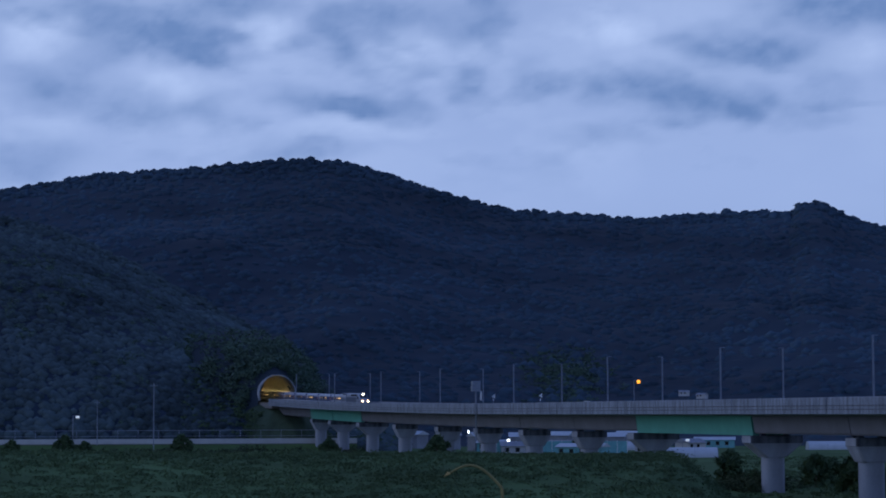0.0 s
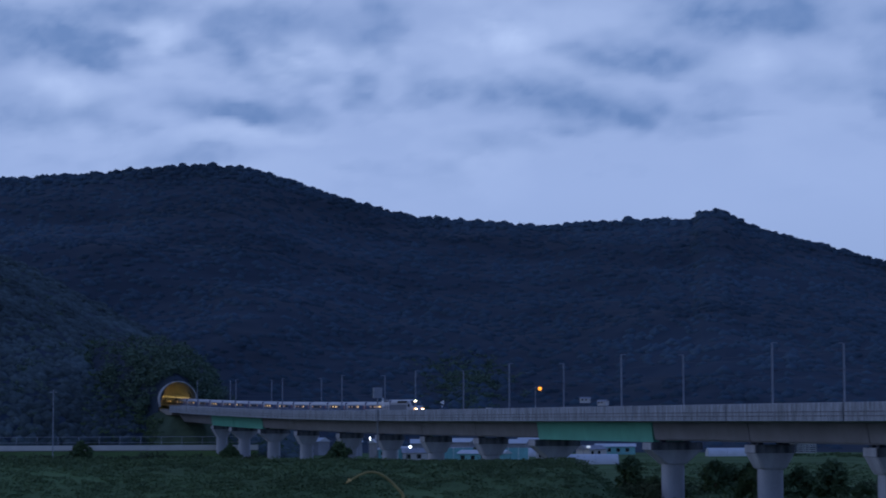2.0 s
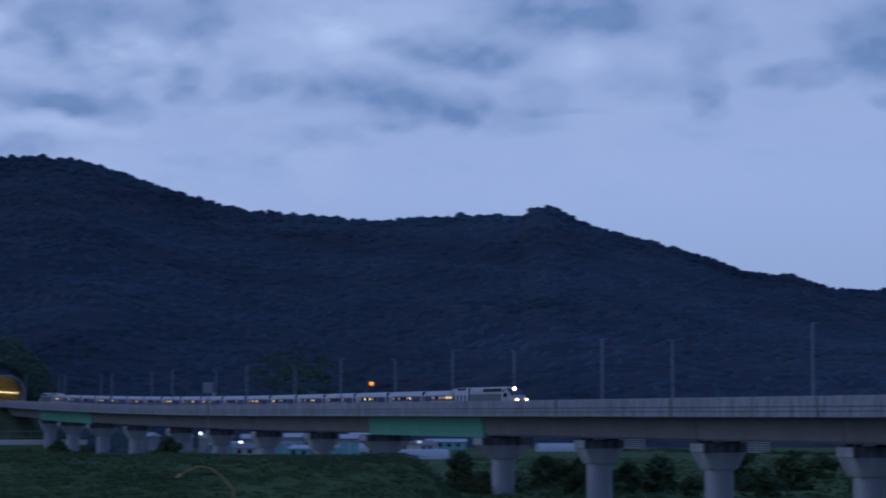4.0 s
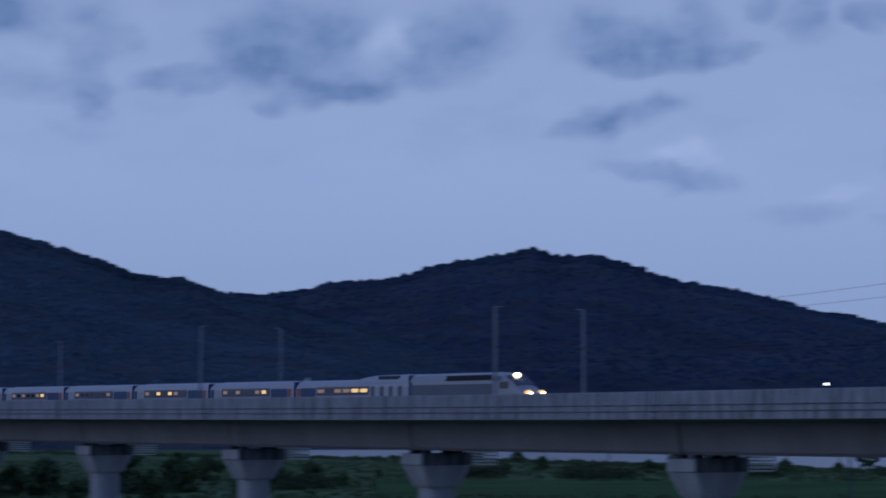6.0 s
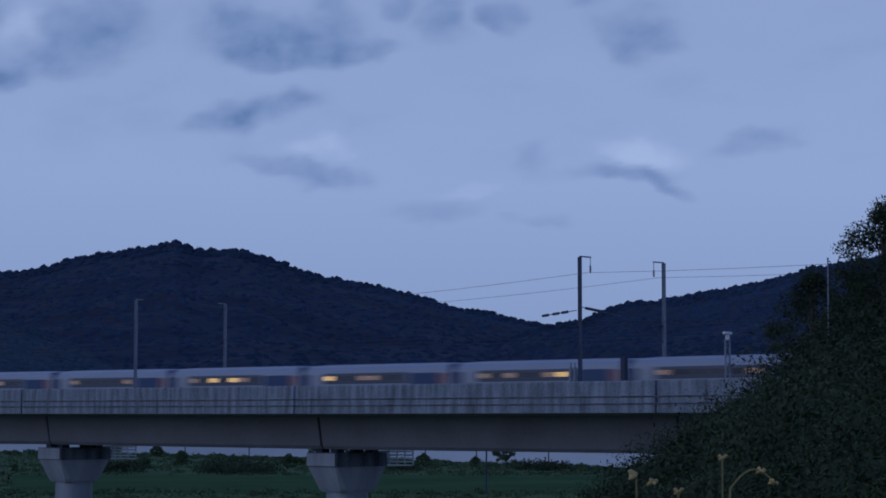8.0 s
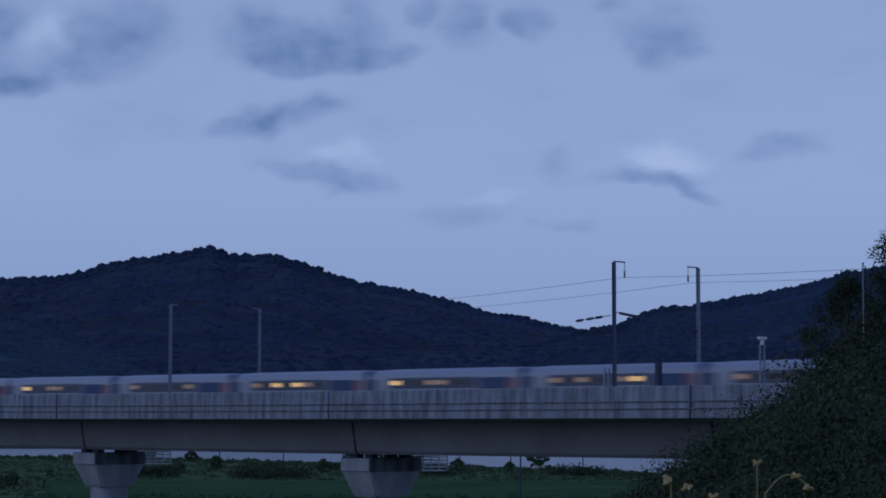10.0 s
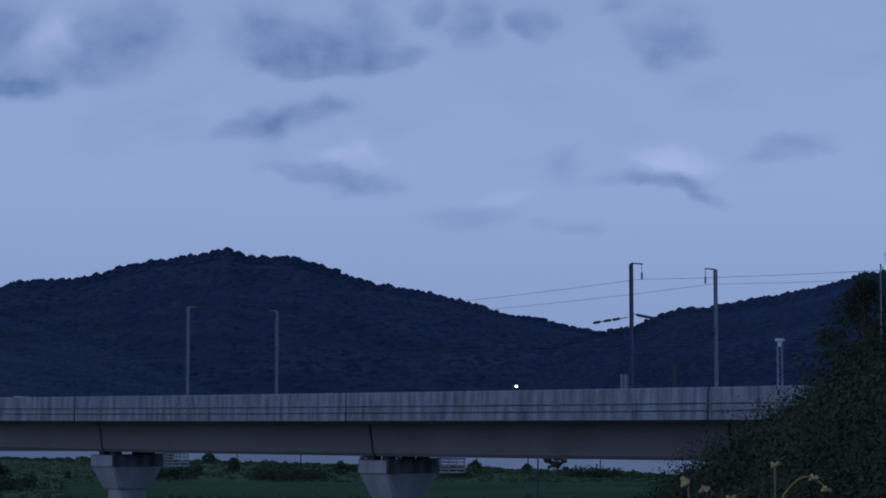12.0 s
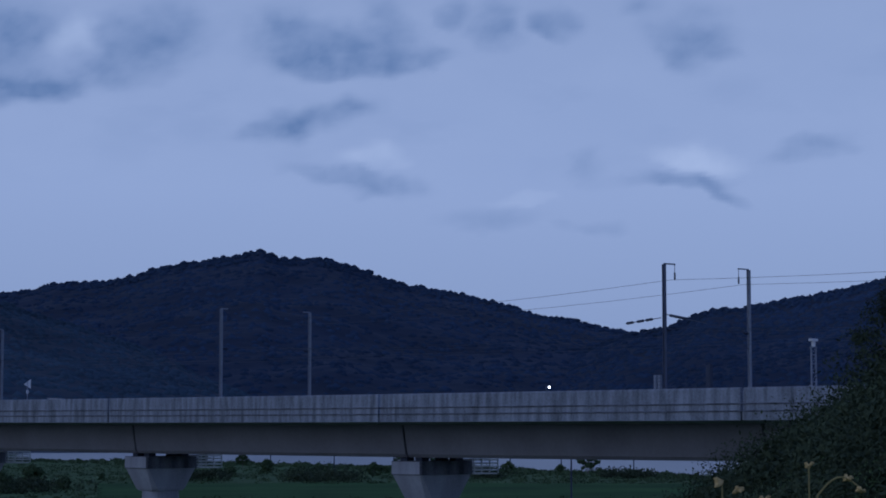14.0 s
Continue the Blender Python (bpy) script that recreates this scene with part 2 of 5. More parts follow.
CLOUDS_WEST = [
    (-10.67, 9.07, 1.43, 0.43, -5, 0.8), (-8.21, 10.07, 1.86, 0.64, 0, 0.75), (-12.26, 9.35, 0.43, 0.17, 0, 0.4), (-9.66, 9.0, 0.57, 0.29, 10, 0.6),
    (-6.33, 9.84, 1.43, 0.57, 0, 0.6), (-12.4, 8.07, 2.15, 0.5, -8, 0.7), (-11.68, 7.5, 1.29, 0.36, 0, 0.6), (-10.67, 7.36, 0.43, 0.36, 0, 0.5),
    (-14.12, 8.12, 0.72, 0.43, 0, 0.5), (-15.98, 8.38, 0.57, 0.5, 0, 0.4), (-14.26, 6.91, 1.15, 0.29, 0, 0.35), (-17.54, 8.21, 0.5, 0.36, 0, 0.4),
    (-19.64, 7.67, 0.86, 0.29, 0, 0.45), (-16.99, 9.98, 0.43, 0.72, 0, 0.55), (-17.69, 9.61, 0.72, 0.57, 0, 0.5), (-19.52, 9.91, 1.0, 0.5, 0, 0.5),
]
CLOUDS_MIDDLE = [
    (1.01, 9.49, 1.58, 0.86, 0, 0.75), (2.31, 8.21, 1.86, 0.36, 6, 0.9), (-0.58, 9.06, 0.86, 0.72, 0, 0.6), (0.72, 8.57, 1.29, 0.36, -10, 0.6),
    (4.48, 9.05, 0.86, 0.72, 20, 0.6), (5.49, 9.6, 0.86, 0.72, 0, 0.5), (-2.02, 8.34, 0.72, 0.36, 10, 0.45), (0.15, 7.78, 0.36, 0.17, 0, 0.35),
    (-2.45, 8.48, 0.86, 0.21, 15, 0.35), (-4.32, 8.32, 0.43, 0.86, 0, 0.45), (-5.75, 8.3, 1.15, 0.36, -10, 0.35), (-4.38, 7.75, 0.36, 0.21, 0, 0.4),
    (-8.58, 8.24, 0.72, 0.72, 0, 0.35), (-8.29, 7.62, 1.15, 0.14, 0, 0.3), (-3.89, 9.74, 0.57, 0.64, 0, 0.4),
]
CLOUDS_EAST = [
    (9.27, 9.23, 1.58, 0.5, 0, 0.7), (8.4, 9.71, 0.86, 0.57, 0, 0.5), (10.43, 9.02, 1.58, 0.29, 3, 0.7), (11.15, 9.74, 0.57, 0.72, 0, 0.5),
    (13.75, 9.88, 0.5, 0.64, 0, 0.55), (15.34, 9.88, 0.43, 0.43, 0, 0.55), (12.74, 10.24, 0.29, 0.36, 0, 0.4), (18.93, 9.48, 0.86, 0.72, 0, 0.5),
    (18.5, 8.99, 0.43, 0.29, 0, 0.45), (19.78, 9.11, 0.43, 0.17, 0, 0.4), (17.5, 10.42, 0.43, 0.29, 0, 0.4), (11.87, 9.1, 0.57, 0.21, 0, 0.4),
]
SMALL_CLOUDS = [
    (9.06, 7.56, 1.29, 0.29, 14, 0.55), (8.42, 7.33, 0.57, 0.37, 0, 0.45), (10.17, 7.88, 0.36, 0.29, 0, 0.45), (11.01, 5.82, 0.86, 0.29, 0, 0.58),
    (9.86, 6.05, 1.15, 0.17, -5, 0.4), (18.41, 5.94, 1.15, 0.19, 0, 0.45), (19.68, 5.64, 0.72, 0.2, -25, 0.52), (21.88, 6.79, 1.0, 0.21, 8, 0.36),
    (13.75, 5.0, 1.15, 0.26, 0, 0.25), (16.47, 4.81, 0.57, 0.17, 0, 0.25), (16.26, 6.31, 0.4, 0.43, 0, 0.22),
]
# paler tops of the heaped clouds and thin bright veil
PUFFS = [
    (10.87, 6.55, 0.86, 0.32, 0, 0.55), (18.84, 6.52, 1.07, 0.34, -8, 0.6), (9.28, 7.9, 0.57, 0.17, 10, 0.3), (14.47, 5.49, 0.86, 0.17, 0, 0.25),
    (3.18, 9.49, 0.64, 0.5, 10, 0.6), (-14.13, 9.68, 1.58, 0.57, 0, 0.7), (-19.51, 8.73, 1.29, 0.36, 0, 0.5), (-8.07, 8.79, 1.43, 0.36, 0, 0.5),
    (-17.69, 9.05, 0.86, 0.36, 0, 0.4), (-28.34, 9.61, 1.15, 0.86, 0, 0.7), (-22.8, 9.57, 0.72, 0.57, 0, 0.8), (-24.94, 8.27, 1.29, 0.43, 0, 0.6),
    (-19.19, 9.23, 0.86, 0.43, 0, 0.6), (-20.92, 7.23, 2.15, 0.29, 0, 0.45), (-28.32, 7.02, 1.43, 0.29, 0, 0.4),
]


def field_noise(x, y, seed, octaves=4, rough=0.55):
    """Smooth value noise around zero over two arrays of coordinates."""
    out, gain = np.zeros_like(x), 1.0
    for k in range(octaves):
        table = np.random.default_rng(seed + k).uniform(-1, 1, (256, 256))
        i, j = np.floor(x).astype(int), np.floor(y).astype(int)
        u, v = x - i, y - j
        u, v = u * u * (3 - 2 * u), v * v * (3 - 2 * v)
        i0, i1, j0, j1 = i % 256, (i + 1) % 256, j % 256, (j + 1) % 256
        out += gain * ((table[i0, j0] * (1 - u) + table[i1, j0] * u) * (1 - v) + (table[i0, j1] * (1 - u) + table[i1, j1] * u) * v)
        gain, x, y = gain * rough, x * 2.03 + 7.1, y * 2.03 + 3.7
    return out


def cloud_heap(banks, az, el, spread):
    """Thickness of soft overlapping lens shapes."""
    clear = np.ones_like(az)
    for a, e, w, h, tilt, weight in banks:
        c, q = math.cos(radians(tilt)), math.sin(radians(tilt))
        dx, dy = az - a, el - e
        across, up = (dx * c + dy * q) / (w * spread), (-dx * q + dy * c) / (h * spread)
        # the undersides are cut sharper than the tops
        up = np.where(up < 0, up * 1.2, up * 0.9)
        d = np.clip((1.0 - np.hypot(across, up)) / 0.9, 0, 1)
        clear *= 1 - weight * d * d * (3 - 2 * d)
    return 1 - clear


def cloud_material():
    m = bpy.data.materials.new("evening cloud")
    m.use_nodes = True
    n, l = m.node_tree.nodes, m.node_tree.links
    n.clear()
    co, wisp = n.new("ShaderNodeTexCoord"), n.new("ShaderNodeTexNoise")
    wisp.inputs["Scale"].default_value, wisp.inputs["Detail"].default_value = 0.028, 5
    l.new(co.outputs["Object"], wisp.inputs["Vector"])
    thick, belly = n.new("ShaderNodeAttribute"), n.new("ShaderNodeAttribute")
    thick.attribute_name, belly.attribute_name = "thickness", "belly"
    ragged = n.new("ShaderNodeMapRange")
    ragged.inputs["From Min"].default_value, ragged.inputs["From Max"].default_value = 0.3, 0.7
    ragged.inputs["To Min"].default_value, ragged.inputs["To Max"].default_value = 0.85, 1.10
    l.new(wisp.outputs["Fac"], ragged.inputs["Value"])
    alpha = n.new("ShaderNodeMath")
    alpha.operation, alpha.use_clamp = "MULTIPLY", True
    l.new(thick.outputs["Fac"], alpha.inputs[0])
    l.new(ragged.outputs[0], alpha.inputs[1])
    mix = n.new("ShaderNodeMix")
    mix.data_type = "RGBA"
    mix.inputs[6].default_value, mix.inputs[7].default_value = (0.39, 0.50, 0.775, 1), (0.118, 0.205, 0.425, 1)
    l.new(belly.outputs["Fac"], mix.inputs["Factor"])
    emit, clear, both, out = n.new("ShaderNodeEmission"), n.new("ShaderNodeBsdfTransparent"), n.new("ShaderNodeMixShader"), n.new("ShaderNodeOutputMaterial")
    l.new(mix.outputs[2], emit.inputs["Color"])
    l.new(alpha.outputs[0], both.inputs["Fac"])
    l.new(clear.outputs[0], both.inputs[1])
    l.new(emit.outputs[0], both.inputs[2])
    l.new(both.outputs[0], out.inputs["Surface"])
    return m


def cloud_sheet():
    cols = np.concatenate([np.linspace(-70, -33, 24), np.linspace(-32.93, 29, 560), np.linspace(29.5, 70, 24)])
    rows = np.concatenate([np.linspace(1.0, 11.6, 120), np.linspace(11.9, 25, 16)])
    az, el = np.meshgrid(cols, rows)
    a, e = np.radians(az), np.radians(el)
    co = 4500 * np.stack([np.sin(a) * np.cos(e), np.cos(a) * np.cos(e), np.sin(e)], -1).reshape(-1, 3)
    nr, nc = az.shape
    k = (np.arange(nr - 1)[:, None] * nc + np.arange(nc - 1)).ravel()
    quads = np.stack([k, k + 1, k + nc + 1, k + nc], 1)
    me = bpy.data.meshes.new("backdrop")
    me.vertices.add(len(co))
    me.vertices.foreach_set("co", co.ravel())
    me.loops.add(quads.size)
    me.loops.foreach_set("vertex_index", quads.ravel())
    me.polygons.add(len(quads))
    me.polygons.foreach_set("loop_start", np.arange(0, quads.size, 4))
    me.update(calc_edges=True)
    me.materials.append(cloud_material())
    # billows bend the banks' outlines at two sizes
    x = az + 0.32 * field_noise(az * 0.8, el * 1.4, 11, 3) + 0.07 * field_noise(az * 2.4, el * 3.6, 21, 3)
    y = el + 0.15 * field_noise(az * 0.8, el * 1.4, 31, 3) + 0.04 * field_noise(az * 2.4, el * 3.6, 41, 3)
    billow = np.clip(1.0 + 0.36 * field_noise(az * 1.1, el * 2.0, 51, 5), 0.3, 1.5)
    west = np.clip(1 - (az + 14) / 16, 0.22, 1)
    fade = np.clip((el - 1.0) / 1.5, 0, 1)
    banks = CLOUDS_FAR_WEST + CLOUDS_WEST + CLOUDS_MIDDLE + CLOUDS_EAST + SMALL_CLOUDS
    scud = np.clip(field_noise(az * 0.45, el * 1.1, 61, 5) - 0.25, 0, 1) * np.clip((el - 5.2) / 2, 0, 1) * west
    dark = np.clip(cloud_heap(banks, x, y, 1.8) * billow + 0.45 * scud, 0, 0.95) * fade
    thin = np.clip(0.42 + 0.7 * field_noise(az * 0.35, el * 0.8, 71, 5), 0, 1) * west * np.clip((el - 4.6) / 2.6, 0, 1) * 0.32
    veil = np.clip(np.maximum(thin, cloud_heap(PUFFS, x, y, 1.6) * np.clip(billow, 0.5, 1.1)), 0, 0.85) * fade
    cover = dark + veil * (1 - dark)
    for name, field in (("thickness", cover), ("belly", dark / (cover + 1e-4))):
        me.attributes.new(name, "FLOAT", "POINT").data.foreach_set("value", field.ravel())
    ob = new("backdrop", me)
    ob.location = EYE
    return tagged(ob, "broken grey evening clouds drifting over pale blue sky", "clouds", kind="structure")


clouds = cloud_sheet()


# ---- ground ----
def smooth(a, b, x):
    u = min(1, max(0, (x - a) / (b - a)))
    return u * u * (3 - 2 * u)


def ground_z(x, y):
    r, b = math.hypot(x, y), math.degrees(math.atan2(x, y))
    n1 = noise.noise(Vector((x / 40, y / 40, 0)))
    z = 0.5 * n1 * smooth(150, 200, r) * (1 - smooth(250, 310, r))
    # the knoll on which the camera stands
    z += 10.35 * (1 - smooth(5, 95, r))
    # grassy bank beside the road and the tunnel end of the viaduct
    bank = (1 - smooth(-11.8, -9.9, b)) * smooth(170, 285, r) * (1 - smooth(310, 345, r))
    z += bank * (6.5 + 0.6 * n1 + 0.25 * noise.noise(Vector((x / 9, y / 9, 3))))
    # overgrown slope that hides the viaduct's near end
    slope = smooth(12.0, 16.0, b) * (1 - smooth(60, 110, b)) * smooth(25, 62, r) * (1 - smooth(80, 112, r))
    z = z * (1 - slope) + slope * (7.3 + 0.76 * min(b - 16, 11) + 0.5 * n1)
    return z


def build_ground():
    verts, faces = [], []
    bearings = list(np.arange(-40, 50.01, 0.5)) + list(np.arange(55, 320, 5))
    radii = [0] + [2 * 1.055 ** i for i in range(0, 148)]
    radii = [r for r in radii if r < 4800] + [4900]
    nb = len(bearings)
    for r in radii:
        for b in bearings:
            p = polar(b, r)
            verts.append((p.x, p.y, ground_z(p.x, p.y) if r < 420 else 0.0))
    for j in range(len(radii) - 1):
        for i in range(nb):
            k = (i + 1) % nb
            faces.append((j * nb + i, (j + 1) * nb + i, (j + 1) * nb + k, j * nb + k))
    return tagged(raw("ground", verts, faces, GRASS, smooth=True), "dark green rough grassland of the plain", "ground", kind="structure")


build_ground()


def sheet(name, b0, b1, r0, r1, z, mat, label, category, wobble=0.0):
    verts, faces, n, m = [], [], 40, 4
    for j in range(m + 1):
        for i in range(n + 1):
            b = b0 + (b1 - b0) * i / n
            r = r0 + (r1 - r0) * j / m + wobble * noise.noise(Vector((i * 0.37, j * 0.9, z)))
            verts.append(polar(b, r, z))
    for j in range(m):
        for i in range(n):
            k = j * (n + 1) + i
            faces.append((k, k + n + 1, k + n + 2, k + 1))
    return tagged(raw(name, verts, faces, mat), label, category, kind="structure")


WATER = material("calm river water", (0.08, 0.10, 0.12), 0.3, vary=0.2, scale=0.05, bump=0.0, spec=0.6)
sheet("field", 3.0, 30, 330, 425, 0.05, PADDY, "flat green rice field beyond the viaduct", "field", 4)


def shore(b):
    """Distance of the near river bank."""
    return 690 - 11 * b


def build_river():
    verts, faces, n = [], [], 60
    for j in range(3):
        for i in range(n + 1):
            b = 1.0 + 29 * i / n
            verts.append(polar(b, (shore(b) + 4 * noise.noise(Vector((i * 0.5, 0, 2))), 760, 1000)[j], 0.05))
    for j in range(2):
        for i in range(n):
            k = j * (n + 1) + i
            faces.append((k, k + n + 1, k + n + 2, k + 1))
    tagged(raw("water", verts, faces, WATER), "calm river reflecting the pale evening sky", "river", kind="structure")


build_river()


# ---- hills ----
def leaf_cloud(name, centres, radii, per, leaf, mat, seed, parent=None, stray=0.6):
    """Leaves as small bent quads over many lumps: centres (n x 3), radii (n x 3)."""
    rng = np.random.default_rng(seed)
    n = len(centres) * per
    c, r = np.repeat(np.asarray(centres), per, 0), np.repeat(np.asarray(radii), per, 0)
    d = rng.normal(size=(n, 3))
    d /= np.linalg.norm(d, axis=1, keepdims=True)
    p = c + d * r * rng.uniform(0.45, 1.12, (n, 1))
    u = rng.normal(size=(n, 3))
    u /= np.linalg.norm(u, axis=1, keepdims=True)
    w = np.cross(u, d + rng.normal(scale=stray, size=(n, 3)))
    w /= np.linalg.norm(w, axis=1, keepdims=True) + 1e-9
    k = leaf * rng.uniform(0.5, 1.4, (n, 1))
    quad = np.stack([p - u * k, p + w * k * 0.45, p + u * k + (d * k * 0.3), p - w * k * 0.45], 1)
    me = bpy.data.meshes.new(name)
    V = quad.reshape(-1, 3)
    me.vertices.add(len(V))
    me.vertices.foreach_set("co", V.ravel())
    me.loops.add(n * 4)
    me.loops.foreach_set("vertex_index", np.arange(n * 4))
    me.polygons.add(n)
    me.polygons.foreach_set("loop_start", np.arange(0, n * 4, 4))
    me.update(calc_edges=True)
    me.materials.append(mat)
    ob = new(name, me)
    ob.parent = parent
    return ob


def crest(knots, b):
    bs = [k[0] for k in knots]
    return float(np.interp(b, bs, [k[1] for k in knots]))


HILLS = {
    # crest line: bearing, elevation seen from the plain; distances of crest and foot
    "main": dict(knots=[(-40, 5.0), (-34, 5.2), (-28.6, 5.6), (-26.4, 6.0), (-23.9, 6.2), (-21.9, 6.43), (-20.2, 6.45), (-19.5, 6.3), (-18.3, 5.9), (-16.5, 5.38), (-15.4, 5.13), (-13.7, 5.03), (-12.4, 4.9),
                        (-9.7, 5.05), (-8.62, 5.04), (-8.42, 5.22), (-8.08, 5.29), (-7.78, 5.24), (-7.6, 5.11), (-7.35, 4.94), (-6.2, 4.60), (-4.8, 4.22), (-3.1, 3.62), (-1.8, 3.46), (-0.9, 3.15), (0.6, 2.9), (3.5, 2.0), (7, 0.9), (10, 0.1)], far=1500, foot=800, span=(-40, 10), drop=2.4),
    "second": dict(knots=[(-6, 2.2), (-2, 2.95), (-0.8, 3.07), (1.0, 3.18), (1.9, 3.4), (3.3, 3.5), (4.4, 3.81), (5.9, 4.08), (7.0, 4.27), (7.45, 4.1), (8.6, 4.08), (9.2, 3.9), (10.4, 3.52), (12.3, 3.17), (14.2, 2.67), (16.4, 2.24), (19, 1.6), (24, 0.8), (28, 0.1)],
                   far=2050, foot=1150, span=(-6, 28), drop=2.7),
    "third": dict(knots=[(12, 0.8), (14.5, 1.6), (16.4, 2.22), (17.3, 2.38), (18.3, 2.80), (19.6, 2.94), (21.2, 3.2), (22.9, 3.63), (26, 4.2), (32, 4.6), (44, 3.5)], far=1750, foot=1050, span=(12, 44), drop=3.1),
    "spur": dict(knots=[(-40, 5.2), (-33, 5.3), (-30, 5.3), (-28.6, 5.15), (-27.2, 4.9), (-25.8, 4.25), (-24.3, 3.5), (-23.2, 2.9), (-22.0, 2.25), (-20.6, 1.3), (-19.4, 0.5), (-18.6, 0.05)], far=950, foot=715, span=(-40, -18.6), drop=5.0),
}


LINE_R = np.hypot(LINE_X, LINE_Y)


def s_at(r):
    """Chainage at which the far part of the line lies r metres from the camera."""
    k = 1600
    return float(np.interp(r, LINE_R[:k][::-1], LINE_S[:k][::-1]))


def hill_z(h, b, u, r):
    """Height on the front slope: u runs from the foot (0) to the crest (1)."""
    top = 12 + h["far"] * math.tan(radians(crest(h["knots"], b))) - h["drop"]
    p = polar(b, r)
    fold = noise.noise(Vector((p.x / 190, p.y / 190, 5))) * 0.55 + noise.noise(Vector((p.x / 70, p.y / 70, 9))) * 0.25
    steep = 0.62 if h["far"] < 1000 else 1.05
    z = max(-1.0, top * (u ** steep + 0.30 * fold * u * (1 - u) * 2))
    if h["far"] < 1000 and r < 815:
        # the cutting in which the tunnel mouth stands
        q = on_line(s_at(r))
        side = math.hypot(p.x - q.x, p.y - q.y)
        if side < 15:
            z = min(z, 11.0 + max(0, side - 8.5) * 1.6)
    return z


def roof(x, y, z):
    """The uneven roof of leaves: a dome for each crown, of uneven height."""
    gaps, spots = noise.voronoi(Vector((x / 9.5, y / 9.5, 0.5)))
    dome = 0.8 * (1 - min(1.0, gaps[0] * gaps[0] * 1.7)) + 0.6 * noise.noise(spots[0] * 3.1)
    return (dome + 1.8 * noise.noise(Vector((x / 40, y / 40, 8)))) * smooth(0, 8, z)


def beside_line(b, r):
    """Metres from the track, at bearing b and r metres from the camera."""
    return (polar(b, r) - on_line(s_at(r))).to_2d().length


def build_hill(label, h, mat, crowns_mat, count, size):
    b0, b1 = h["span"]
    na, nu = int((b1 - b0) * (10 if h["far"] < 1900 else 12)), int((h["far"] - h["foot"]) / 4.6)
    verts, faces = [], []
    for j in range(nu + 5):
        for i in range(na + 1):
            b = b0 + (b1 - b0) * i / na
            u = min(j / nu, 1)
            r = h["foot"] + (h["far"] - h["foot"]) * j / nu
            z = hill_z(h, b, u, r) * (1 if j <= nu else 1 - 0.12 * (j - nu))
            p = polar(b, r, z)
            # the uneven roof of leaves
            p.z += roof(p.x, p.y, z)
            verts.append(p)
    for j in range(nu + 4):
        for i in range(na):
            k = j * (na + 1) + i
            faces.append((k, k + na + 1, k + na + 2, k + 1))
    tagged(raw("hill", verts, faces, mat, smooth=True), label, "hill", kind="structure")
    # foliage of the wood: loose clumps of leaves over the slope, fuller ones on the skyline
    rng = np.random.default_rng(int(h["far"]))
    lo, hi = max(b0, -31), min(b1, 27)
    spots = [(rng.uniform(lo, hi), rng.uniform(0.0, 1.0) ** (1.15 if h["far"] < 1000 else 0.8), rng.uniform(0.7, 1.5)) for _ in range(count)]
    b = lo
    while b < hi:
        spots.append((b, 1.0 + rng.uniform(-0.06, 0.012), rng.uniform(0.55, 1.35) * (1 + 0.6 * noise.noise(Vector((b * 1.7, 2, 0))))))
        b += rng.uniform(0.008, 0.030)
    b = lo
    while b < hi:
        # taller trees that stand out of the skyline
        spots.append((b, 1.0, rng.uniform(1.0, 1.4)))
        b += rng.uniform(0.12, 0.75)
    shapes = []
    for fine in (1, 2):
        bm = bmesh.new()
        bmesh.ops.create_icosphere(bm, subdivisions=fine, radius=1.0)
        shapes.append((np.array([v.co[:] for v in bm.verts]), np.array([[v.index for v in f.verts] for f in bm.faces])))
        bm.free()
    vs, fs, made, tops, top_radii = [], [], 0, [], []
    for b, u, k in spots:
        r = h["foot"] + (h["far"] - h["foot"]) * u
        z = hill_z(h, b, min(u, 1), r)
        if z < 0.3 or (r < 830 and beside_line(b, r) < 15):
            continue
        sky = u > 0.93
        bv, bf = shapes[1 if u == 1.0 else 0]
        q = size * k * (0.82 if sky else 1.0)
        wide, tall = (q * rng.uniform(0.95, 1.35), q * rng.uniform(0.7, 1.0)) if sky else (q * rng.uniform(0.8, 1.1), q * rng.uniform(0.7, 1.0))
        v = bv * rng.uniform(0.72 if sky else 0.84, 1.15, (len(bv), 1)) * (wide, wide, tall)
        a = rng.uniform(0, 6.28)
        v = np.stack([v[:, 0] * math.cos(a) - v[:, 1] * math.sin(a), v[:, 0] * math.sin(a) + v[:, 1] * math.cos(a), v[:, 2]], 1)
        p = polar(b, r, z + roof(*polar(b, r).xy, z) + tall * (rng.uniform(-0.5, 0.15) if sky else -0.45))
        vs.append(v + np.array(p))
        fs.append(bf + made)
        made += len(bv)
        if sky:
            tops.append(p)
            top_radii.append((wide, wide, tall))
    me = bpy.data.meshes.new("forest")
    V, F = np.concatenate(vs), np.concatenate(fs)
    me.vertices.add(len(V))
    me.vertices.foreach_set("co", V.ravel())
    me.loops.add(F.size)
    me.loops.foreach_set("vertex_index", F.ravel())
    me.polygons.add(len(F))
    me.polygons.foreach_set("loop_start", np.arange(0, F.size, 3))
    me.polygons.foreach_set("use_smooth", np.ones(len(F), bool))
    me.update(calc_edges=True)
    me.materials.append(crowns_mat)
    tagged(new("forest", me), "dusky broadleaf wood over the hill and its crest", "forest", kind="stuff")
    tagged(leaf_cloud("skyline_leaves", tops, top_radii, 16, size * 0.2, crowns_mat, int(h["far"]) + 2), "loose leaves of the tree crowns along the hill crest", "foliage", kind="stuff")


